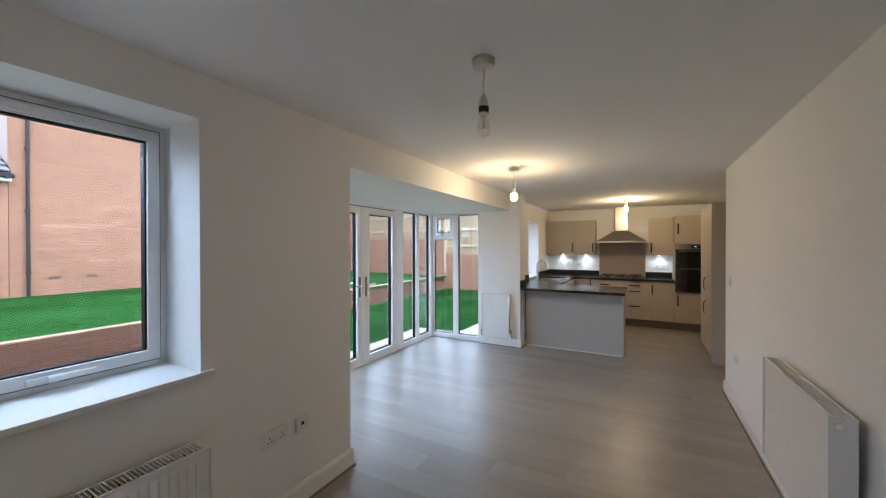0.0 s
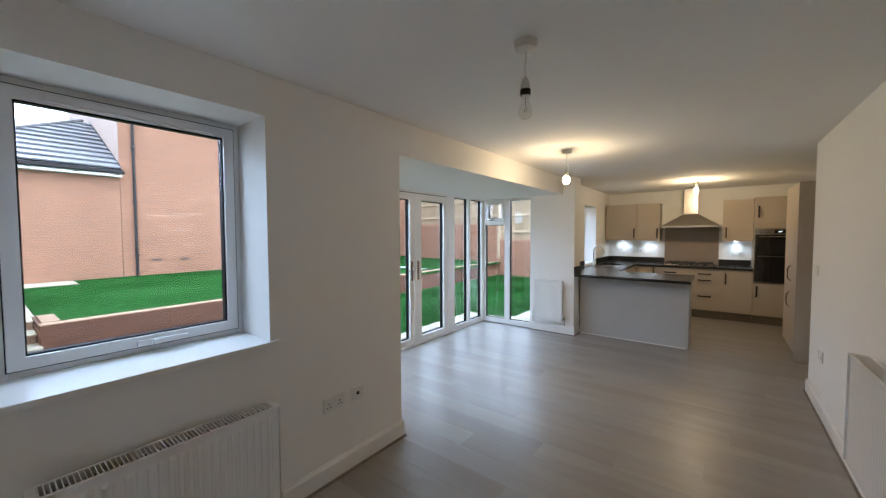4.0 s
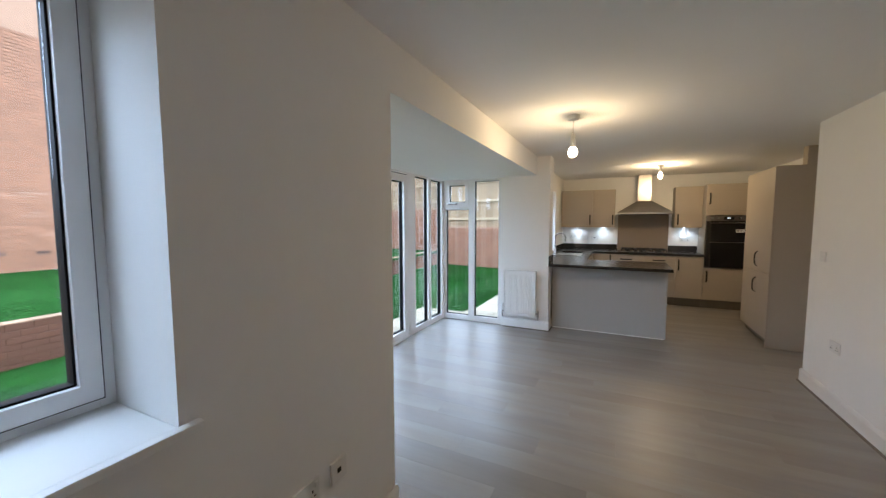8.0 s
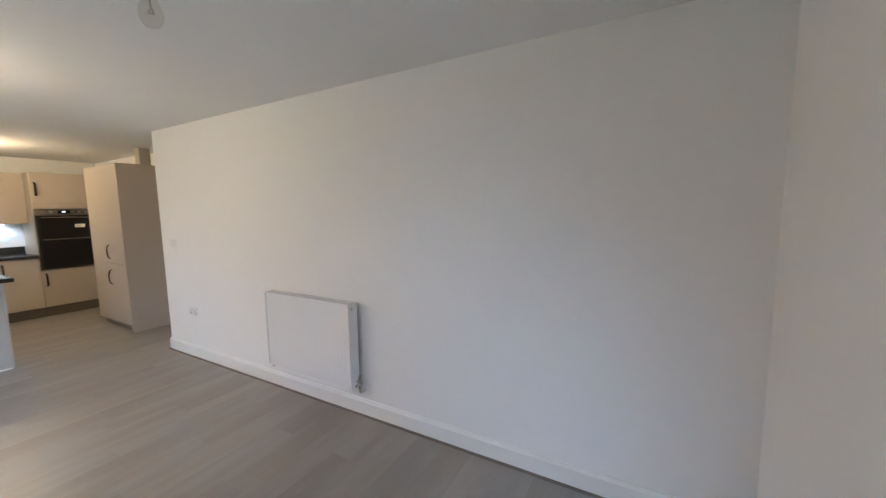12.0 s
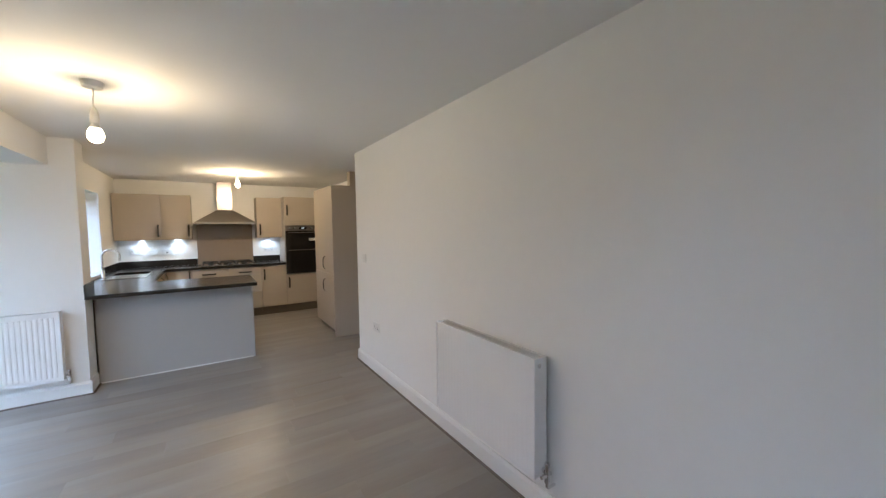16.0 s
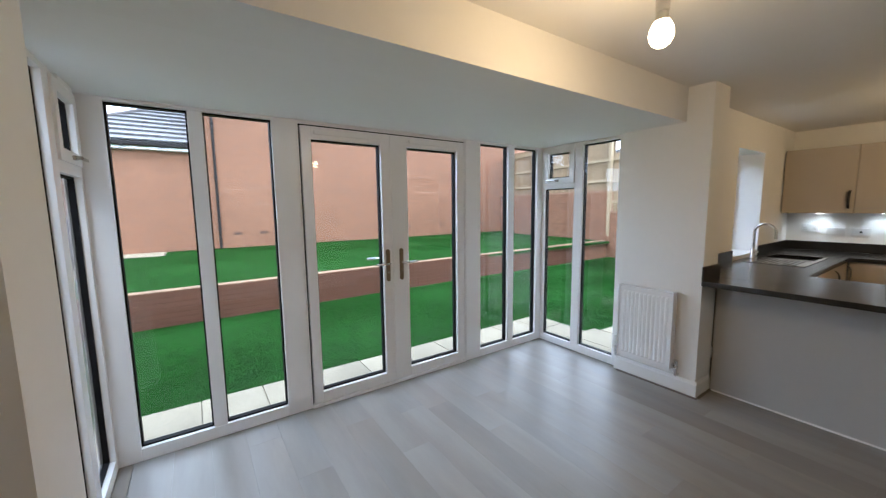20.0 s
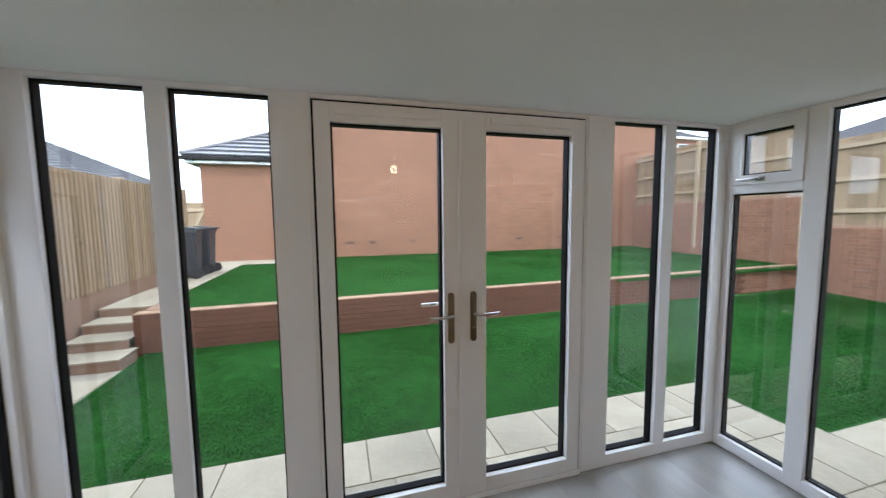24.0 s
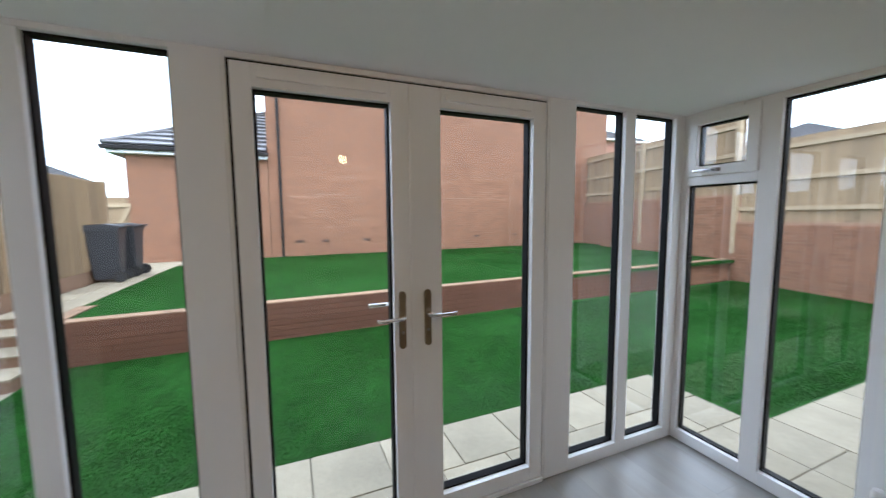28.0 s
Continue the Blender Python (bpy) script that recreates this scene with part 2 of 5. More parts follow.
SPOTLIT = glow_mat("lit_spot", (0.9, 0.97, 1.0), 18.0)
LCD = glow_mat("oven_clock", (0.85, 0.95, 1.0), 1.0)
DARKGLASS = mat("far_window_glass", (0.05, 0.06, 0.07), 0.08)


def wood_floor_mat():
    """Grey wood-look vinyl: each plank with its own tone and its own cloudy, streaked grain."""
    m = bpy.data.materials.new("grey_wood_vinyl")
    m.use_nodes = True
    n, l = m.node_tree.nodes, m.node_tree.links
    b = n["Principled BSDF"]
    co, oi = n.new("ShaderNodeTexCoord"), n.new("ShaderNodeObjectInfo")
    off, mp = n.new("ShaderNodeVectorMath"), n.new("ShaderNodeMapping")
    off.operation = "SCALE"
    off.inputs[0].default_value = (37.0, 19.0, 53.0)
    l.new(oi.outputs["Random"], off.inputs["Scale"])
    l.new(co.outputs["Object"], mp.inputs["Vector"])
    l.new(off.outputs["Vector"], mp.inputs["Location"])
    mp.inputs["Scale"].default_value = (1.0, 6.0, 1.0)

    def noise(scale, detail, low, high):
        t, r = n.new("ShaderNodeTexNoise"), n.new("ShaderNodeMapRange")
        t.inputs["Scale"].default_value, t.inputs["Detail"].default_value = scale, detail
        t.inputs["Distortion"].default_value = 0.2
        l.new(mp.outputs["Vector"], t.inputs["Vector"])
        r.inputs["From Min"].default_value, r.inputs["From Max"].default_value = 0.28, 0.72
        r.inputs["To Min"].default_value, r.inputs["To Max"].default_value = low, high
        l.new(t.outputs["Fac"], r.inputs["Value"])
        return r.outputs["Result"]
    cloud, streak = noise(1.1, 2, 0.90, 1.09), noise(9.0, 4, 0.975, 1.025)
    tone = n.new("ShaderNodeMapRange")
    tone.inputs["To Min"].default_value, tone.inputs["To Max"].default_value = 0.92, 1.08
    l.new(oi.outputs["Random"], tone.inputs["Value"])
    m1, m2 = n.new("ShaderNodeMath"), n.new("ShaderNodeMath")
    m1.operation = m2.operation = "MULTIPLY"
    l.new(cloud, m1.inputs[0])
    l.new(streak, m1.inputs[1])
    l.new(m1.outputs[0], m2.inputs[0])
    l.new(tone.outputs["Result"], m2.inputs[1])
    hue = n.new("ShaderNodeMix")
    hue.data_type = "RGBA"
    hue.inputs["A"].default_value, hue.inputs["B"].default_value = (0.290, 0.260, 0.225, 1), (0.302, 0.288, 0.272, 1)
    l.new(noise(0.8, 1, 0.0, 1.0), hue.inputs["Factor"])
    mul = n.new("ShaderNodeVectorMath")
    mul.operation = "SCALE"
    l.new(hue.outputs["Result"], mul.inputs[0])
    l.new(m2.outputs[0], mul.inputs["Scale"])
    l.new(mul.outputs["Vector"], b.inputs["Base Color"])
    l.new(noise(1.4, 2, 0.30, 0.41), b.inputs["Roughness"])
    bp = n.new("ShaderNodeBump")
    bp.inputs["Strength"].default_value, bp.inputs["Distance"].default_value = 0.02, 0.003
    l.new(noise(14.0, 3, 0.0, 1.0), bp.inputs["Height"])
    l.new(bp.outputs["Normal"], b.inputs["Normal"])
    return m


FLOORWOOD = wood_floor_mat()


def turf_mat():
    """Grass blades that let some light through, so that both sides look alike."""
    m = mat("grass_blades", (0.0155, 0.066, 0.0110), 0.7, vary=0.62, scale=5.5, spread=0.16, island=True, spec=0.04)
    n, l = m.node_tree.nodes, m.node_tree.links
    b = n["Principled BSDF"]
    col = b.inputs["Base Color"].links[0].from_socket
    tr, mx = n.new("ShaderNodeBsdfTranslucent"), n.new("ShaderNodeMixShader")
    l.new(col, tr.inputs["Color"])
    mx.inputs["Fac"].default_value = 0.45
    l.new(b.outputs["BSDF"], mx.inputs[1])
    l.new(tr.outputs["BSDF"], mx.inputs[2])
    l.new(mx.outputs["Shader"], n["Material Output"].inputs["Surface"])
    return m


GRASS = turf_mat()

# ---- building blocks ----


def bx(bm, a, b, bev=0.0):
    """A box from corner a to corner b, its edges rounded by bev."""
    lo, hi = [min(p, q) for p, q in zip(a, b)], [max(p, q) for p, q in zip(a, b)]
    v = [bm.verts.new((x, y, z)) for z in (lo[2], hi[2]) for y in (lo[1], hi[1]) for x in (lo[0], hi[0])]
    f = [bm.faces.new([v[i] for i in q]) for q in
         ((0, 2, 3, 1), (4, 5, 7, 6), (0, 1, 5, 4), (2, 6, 7, 3), (0, 4, 6, 2), (1, 3, 7, 5))]
    if bev:
        e = list({e for q in f for e in q.edges})
        bmesh.ops.bevel(bm, geom=e, offset=bev, segments=2, profile=0.7, affect="EDGES", clamp_overlap=True)
    return bm


def box(a, b, bev=0.0):
    return bx(bmesh.new(), a, b, bev)


def boxes(*pairs, bev=0.0):
    bm = bmesh.new()
    for a, b in pairs:
        bx(bm, a, b, bev)
    return bm


def rod(bm, a, b, r, n=12, r2=None, caps=True):
    """A round bar from a to b."""
    a, b = Vector(a), Vector(b)
    m = Matrix.Translation((a + b) / 2) @ (b - a).to_track_quat("Z", "Y").to_matrix().to_4x4()
    bmesh.ops.create_cone(bm, cap_ends=caps, segments=n, radius1=r, radius2=r if r2 is None else r2, depth=(b - a).length, matrix=m)
    return bm


def lathe(bm, centre, profile, n=20):
    """A turned shape: (radius, height) pairs about an upright axis."""
    rings = []
    for r, h in profile:
        rings.append([bm.verts.new((centre[0] + r * math.cos(2 * math.pi * i / n), centre[1] + r * math.sin(2 * math.pi * i / n),
                                    centre[2] + h)) for i in range(n)])
    for p, q in zip(rings, rings[1:]):
        for i in range(n):
            bm.faces.new((p[i], p[(i + 1) % n], q[(i + 1) % n], q[i]))
    bm.faces.new(list(reversed(rings[0])))
    bm.faces.new(rings[-1])
    return bm


def tube(bm, pts, r, n=10):
    """A bent round tube through the points."""
    pts = [Vector(p) for p in pts]
    rings = []
    for i, p in enumerate(pts):
        d = (pts[min(i + 1, len(pts) - 1)] - pts[max(i - 1, 0)]).normalized()
        s = d.orthogonal().normalized() if not rings else (side - d * side.dot(d)).normalized()
        side = s
        u = d.cross(s)
        rings.append([bm.verts.new(p + r * (s * math.cos(2 * math.pi * k / n) + u * math.sin(2 * math.pi * k / n))) for k in range(n)])
    for p, q in zip(rings, rings[1:]):
        for i in range(n):
            bm.faces.new((p[i], p[(i + 1) % n], q[(i + 1) % n], q[i]))
    bm.faces.new(list(reversed(rings[0])))
    bm.faces.new(rings[-1])
    return bm


def prism(bm, outline, axis, lo, hi):
    """An outline (pairs in the other two axes) pushed along an axis from lo to hi."""
    def at(p, d):
        c = list(p)
        c.insert(axis, d)
        return bm.verts.new(c)
    a, b = [at(p, lo) for p in outline], [at(p, hi) for p in outline]
    n = len(outline)
    for i in range(n):
        bm.faces.new((a[i], a[(i + 1) % n], b[(i + 1) % n], b[i]))
    bm.faces.new(list(reversed(a)))
    bm.faces.new(b)
    bmesh.ops.recalc_face_normals(bm, faces=bm.faces[:])
    return bm


def mesh_of(name, bm, material, smooth=False):
    bmesh.ops.recalc_face_normals(bm, faces=bm.faces[:])
    me = bpy.data.meshes.new(name)
    bm.to_mesh(me)
    bm.free()
    me.materials.append(material)
    if smooth:
        me.shade_smooth()
        me.set_sharp_from_angle(angle=radians(40))
    return me


BASE = {}
GROUPS = {"radiator": "room radiators", "wall_socket": "wall sockets", "appliance_switch": "wall sockets", "pendant_light": "pendant lights",
          "wall_cabinet": "kitchen wall cabinets", "base_cabinet": "kitchen base cabinets", "drawer_cabinet": "kitchen base cabinets",
          "sink_cabinet": "kitchen base cabinets", "peninsula_cabinet": "kitchen base cabinets", "cabinet_light": "lights under the wall cabinets",
          "neighbour_house": "neighbouring houses"}


def thing(name, base, label, category, group="", kind=""):
    """An Empty at the base of a thing whose parts are given in world places."""
    ob = new(name)
    ob.empty_display_size = 0.1
    ob.matrix_basis = Matrix.Translation(base)
    BASE[ob] = Matrix.Translation(base).inverted()
    return tagged(ob, label, category, group or GROUPS.get(name, ""), kind)


def part(name, bm, material, parent, label="", smooth=False):
    """One mesh object under a thing or under a part, in world places."""
    ob = new(name, mesh_of(name, bm, material, smooth))
    ob.parent = parent
    if parent in BASE:
        ob.matrix_parent_inverse = BASE[parent]
    if label:
        tagged(ob, label)
    return ob


def solid(name, bm, material, label, category, kind="", group="", smooth=False):
    """A top-level thing of one mesh."""
    return tagged(new(name, mesh_of(name, bm, material, smooth)), label, category, group, kind)


def pane_part(bm, parent):
    ob = part("pane", bm, PANE, parent, "clear double-glazed pane")
    ob.visible_shadow = False
    return ob


def arc_handle(mid, along, out, length=0.16, rise=0.030, w=0.022, t=0.009):
    """A flat bow handle: along is its direction, out points away from the front."""
    bm = bmesh.new()
    m, a, o = Vector(mid), Vector(along), Vector(out)
    s = a.cross(o)
    rings = []
    for i in range(11):
        u = i / 10
        p = m + a * (u - 0.5) * length + o * rise * (1 - (2 * u - 1) ** 4) ** 0.9
        q = p + o * t
        rings.append([bm.verts.new(c) for c in (p - s * w / 2, p + s * w / 2, q + s * w / 2, q - s * w / 2)])
    for p, q in zip(rings, rings[1:]):
        for i in range(4):
            bm.faces.new((p[i], p[(i + 1) % 4], q[(i + 1) % 4], q[i]))
    bm.faces.new(rings[0])
    bm.faces.new(rings[-1])
    return bm


# ---- shell of the house ----
H = 2.32            # room height
BAYH = 2.075        # height of the bay's ceiling


def structure(name, bm, material, label, category="wall"):
    return solid(name, bm, material, label, category, kind="structure")


wall_left = structure("wall_left", boxes(
    ((-0.36, 1.20, 0), (0, 1.435, H)), ((-0.36, 2.335, 0), (0, 3.20, H)),
    ((-0.36, 1.435, 0), (0, 2.335, 0.925)), ((-0.36, 1.435, 2.11), (0, 2.335, H))),
    PAINT, "off-white painted wall around the living window")
structure("wall_bay_header", box((-0.30, 3.20, BAYH), (0, 6.74, H)), PAINT, "off-white downstand beam across the bay opening")
structure("wall_bay_near", prism(bmesh.new(), [(0, 3.20), (0, 3.308), (-0.285, 3.328), (-0.30, 3.322), (-0.31, 3.25), (-0.48, 3.228), (-0.48, 3.14), (-0.36, 3.14), (-0.36, 3.20)], 2, 0, BAYH), PAINT, "off-white return wall beside the bay glazing")
structure("wall_pier", boxes(((-0.48, 6.74, 0), (0.17, 7.0, H))), PAINT, "off-white pier between bay and kitchen")
structure("wall_kitchen_left", boxes(
    ((-0.36, 7.0, 0), (-0.06, 8.0, H)), ((-0.36, 8.75, 0), (-0.06, 9.77, H)),
    ((-0.36, 8.0, 0), (-0.06, 8.75, 0.935)), ((-0.36, 8.0, 2.0), (-0.06, 8.75, H))),
    PAINT, "off-white kitchen wall with a small window opening")
structure("wall_back", box((-0.36, 9.77, 0), (3.3, 9.9, H)), PAINT, "off-white kitchen back wall")
structure("wall_right", box((2.54, 1.06, 0), (2.655, 6.16, H)), PAINT, "plain off-white painted long wall")
structure("wall_return", box((2.655, 6.02, 0), (3.2, 6.16, H)), PAINT, "off-white return wall towards the hall")
structure("wall_far_right", box((3.2, 6.02, 0), (3.3, 9.77, H)), PAINT, "off-white wall behind the tall units")
structure("wall_end", box((-0.36, 1.06, 0), (2.54, 1.20, H)), PAINT, "plain off-white end wall")
structure("ceiling", box((-0.36, 1.06, H), (3.3, 9.9, H + 0.12)), CEIL, "white painted flat ceiling", "ceiling")
structure("ceiling_bay", box((-1.50, 3.10, BAYH), (-0.30, 6.90, BAYH + 0.2)), CEIL, "white lowered ceiling of the bay", "ceiling")
structure("roof_cover", box((-1.60, 3.0, BAYH + 0.2), (-0.36, 7.0, BAYH + 0.28)), TILE, "flat roof over the bay", "roof")
structure("subfloor", boxes(((-0.36, 1.06, -0.35), (3.3, 9.9, -0.012)), ((-1.47, 3.17, -0.35), (-0.36, 6.86, -0.012))),
          CONCRETE, "concrete floor slab under the boards", "floor")

# skirting boards


def skirt(name, a, b, inward):
    """A moulded skirting run along one axis from a to b (x, y), its back on the wall."""
    bm = bmesh.new()
    t, h = 0.016, 0.125
    prof = [(0, 0.004), (t, 0.004), (t, h - 0.022), (t * 0.55, h - 0.008), (t * 0.4, h), (0, h)]
    if abs(a[0] - b[0]) < 1e-6:
        prism(bm, [(a[0] + inward * p, z) for p, z in prof], 1, min(a[1], b[1]), max(a[1], b[1]))
    else:
        prism(bm, [(a[1] + inward * p, z) for p, z in prof], 0, min(a[0], b[0]), max(a[0], b[0]))
    ob = structure(name, bm, GLOSS, "white gloss skirting board", "baseboard")
    bm = bmesh.new()
    q = [(t, 0.0005)] + [(t + 0.013 * math.cos(w), 0.0005 + 0.011 * math.sin(w)) for w in [math.pi / 2 * i / 5 for i in range(6)]]
    if abs(a[0] - b[0]) < 1e-6:
        prism(bm, [(a[0] + inward * p, z) for p, z in q], 1, min(a[1], b[1]) , max(a[1], b[1]) + 0.010)
    else:
        prism(bm, [(a[1] + inward * p, z) for p, z in q], 0, min(a[0], b[0]), max(a[0], b[0]) + 0.010)
    part("quadrant_bead", bm, BEAD, ob, "grey-brown quadrant bead")
    return ob


skirt("baseboard_left", (0, 1.20), (0, 3.322), 1)
skirt("baseboard_bay_near", (-0.285, 0), (0, 0), 1).matrix_basis = pose(0, 3.308, 0, 0, 0, -math.degrees(math.atan2(0.020, 0.285)))
skirt("baseboard_pier_front", (-0.44, 6.74), (0.186, 6.74), -1)
skirt("baseboard_pier_side", (0.17, 6.741), (0.17, 6.975), 1)
skirt("baseboard_right", (2.54, 1.20), (2.54, 6.176), -1)
skirt("baseboard_right_end", (2.524, 6.16), (3.2, 6.16), 1)
skirt("baseboard_end", (0.016, 1.20), (2.524, 1.20), 1)
skirt("baseboard_far_right", (3.2, 6.176), (3.2, 7.14), -1)

# ---- windows and doors ----
FX0, FX1 = -1.465, -1.385    # outer and inner face of the bay's front frame


def ring(axis, d0, d1, u0, u1, z0, z1, w, bev=0.004):
    """A mitred frame of one piece in the plane across an axis (0: x, 1: y)."""
    def c(d, u, z):
        return (d, u, z) if axis == 0 else (u, d, z)
    bm = bmesh.new()
    out = [(u0, z0), (u1, z0), (u1, z1), (u0, z1)]
    inn = [(u0 + w, z0 + w), (u1 - w, z0 + w), (u1 - w, z1 - w), (u0 + w, z1 - w)]
    v = [[bm.verts.new(c(d, *p)) for p in loop] for d in (d0, d1) for loop in (out, inn)]
    for i in range(4):
        j = (i + 1) % 4
        for a, b in ((0, 1), (1, 3), (3, 2), (2, 0)):
            bm.faces.new((v[a][i], v[a][j], v[b][j], v[b][i]))
    bmesh.ops.recalc_face_normals(bm, faces=bm.faces[:])
    if bev:
        sharp = [e for e in bm.edges if e.calc_face_angle(0) > 0.5]
        bmesh.ops.bevel(bm, geom=sharp, offset=bev, segments=2, profile=0.7, affect="EDGES", clamp_overlap=True)
    return bm


def members(parent, pieces):
    """Bars of a frame, each its own part: uprights named mullion, the others rail."""
    for a, b in pieces:
        part("mullion" if b[2] - a[2] > 0.6 else "rail", box(a, b, 0.004), UPVC, parent)


def glazed(parent, axis, dm, u0, u1, z0, z1, half=0.013, w=0.009, out=-1, deep=0.030):
    """A pane with its black gasket, dm its depth, out the way outdoors; the opening is u0..u1 by z0..z1."""
    g = part("gasket", ring(axis, *sorted((dm + out * deep, dm - out * half)), u0, u1, z0, z1, w, 0), GASKET_AND_GAP, parent, "black rubber glazing gasket")
    c = (lambda d, u, z: (d, u, z)) if axis == 0 else (lambda d, u, z: (u, d, z))
    pane_part(box(c(dm - 0.010, u0 + 0.008, z0 + 0.008), c(dm - 0.006, u1 - 0.008, z1 - 0.008)), g)


def trickle_vent(parent, axis, d, sgn, u0, u1, z, half=0.014, deep=0.014):
    bm = bmesh.new()
    lo = (d, u0, z - half) if axis == 0 else (u0, d, z - half)
    hi = (d + sgn * deep, u1, z + half) if axis == 0 else (u1, d + sgn * deep, z + half)
    bx(bm, lo, hi, 0.004)
    return part("trickle_vent", bm, UPVC, parent, "slim white trickle vent")


GZ0, GZ1 = 0.075, 2.054
bay_front = tagged(thing("window_bay_front", (-1.42, 5.025, 0), "white uPVC fixed bay glazing beside the French doors", "window", kind="structure"))
members(bay_front, (
    ((FX0, 3.15, 0.0), (FX1, 3.326, BAYH)), ((FX0, 3.693, GZ0), (FX1, 3.769, GZ1)), ((FX0, 4.145, 0.0), (FX1, 4.300, BAYH)),
    ((FX0, 5.752, 0.0), (FX1, 5.926, BAYH)), ((FX0, 6.288, GZ0), (FX1, 6.368, GZ1)), ((FX0, 6.708, 0.0), (FX1, 6.86, BAYH)),
    ((FX0, 3.326, 0.0), (FX1, 4.145, GZ0)), ((FX0, 3.326, GZ1), (FX1, 4.145, BAYH)),
    ((FX0, 5.926, 0.0), (FX1, 6.708, GZ0)), ((FX0, 5.926, GZ1), (FX1, 6.708, BAYH))))
for u0, u1 in ((3.326, 3.693), (3.769, 4.145), (5.926, 6.288), (6.368, 6.708)):
    glazed(bay_front, 0, -1.425, u0, u1, GZ0, GZ1)

for nm, yp, sg in (("window_bay_far", 6.82, -1), ("window_bay_near", 3.185, 1)):
    w = thing(nm, (-0.95, yp, 0), "white uPVC bay side window with a small top-hung casement", "window", kind="structure")
    d0, d1 = yp - 0.035, yp + 0.035
    x0, x1 = FX1, -0.482
    members(w, (
        ((x0, d0, 0.0), (-1.352, d1, BAYH)), ((-0.985, d0, 0.0), (-0.897, d1, BAYH)), ((-0.531, d0, 0.0), (x1, d1, BAYH)),
        ((-1.352, d0, 0.0), (-0.985, d1, 0.07)), ((-0.897, d0, 0.0), (-0.531, d1, 0.075)),
        ((-1.352, d0, 1.645), (-0.985, d1, 1.70)), ((-1.352, d0, 2.052), (-0.985, d1, BAYH)), ((-0.897, d0, 2.045), (-0.531, d1, BAYH))))
    glazed(w, 1, yp, -1.352, -0.985, 0.07, 1.645, 0.007, out=-sg)
    glazed(w, 1, yp, -0.897, -0.531, 0.075, 2.045, 0.007, out=-sg)
    s0, s1 = (d0 - 0.012, d1 - 0.01) if sg < 0 else (d0 + 0.01, d1 + 0.012)
    sash = part("casement_sash", ring(1, s0, s1, -1.355, -0.982, 1.697, 2.055, 0.057), UPVC, w, "white opening casement sash")
    glazed(sash, 1, (s0 + s1) / 2, -1.298, -1.039, 1.754, 1.998, 0.007, out=-sg)
    face = s0 if sg < 0 else s1
    bm = bmesh.new()
    bx(bm, (-1.20, face, 1.715), (-1.16, face + sg * 0.012, 1.737), 0.003)
    bx(bm, (-1.30, face + sg * 0.020, 1.719), (-1.17, face + sg * 0.034, 1.733), 0.005)
    bx(bm, (-1.185, face + sg * 0.008, 1.717), (-1.165, face + sg * 0.034, 1.735), 0.003)
    part("window_handle", bm, STEEL, sash, "satin metal casement handle")
    trickle_vent(w, 1, d0 if sg < 0 else d1, sg, -1.30, -1.06, 2.061)

# French doors
doors = thing("door_1", (-1.42, 5.025, 0), "white uPVC French doors, both leaves closed", "door", kind="structure")
members(doors, (((FX0, 4.300, 0), (FX1 - 0.002, 4.313, BAYH)), ((FX0, 5.739, 0), (FX1 - 0.002, 5.752, BAYH)),
                ((FX0, 4.313, 2.051), (FX1 - 0.002, 5.739, BAYH)), ((FX0, 4.313, -0.005), (FX1 + 0.012, 5.739, 0.022))))
# black strips fill the rebate, drawing the shade of the gap as colour
part("rebate", boxes(((FX0 + 0.02, 4.313, 0.022), (FX1 - 0.012, 4.3215, 2.051)), ((FX0 + 0.02, 5.7305, 0.022), (FX1 - 0.012, 5.739, 2.051)),
                     ((FX0 + 0.02, 4.3215, 2.043), (FX1 - 0.012, 5.7305, 2.051))), GASKET_AND_GAP, doors, "black fill for the shade in the gap around the door leaves")
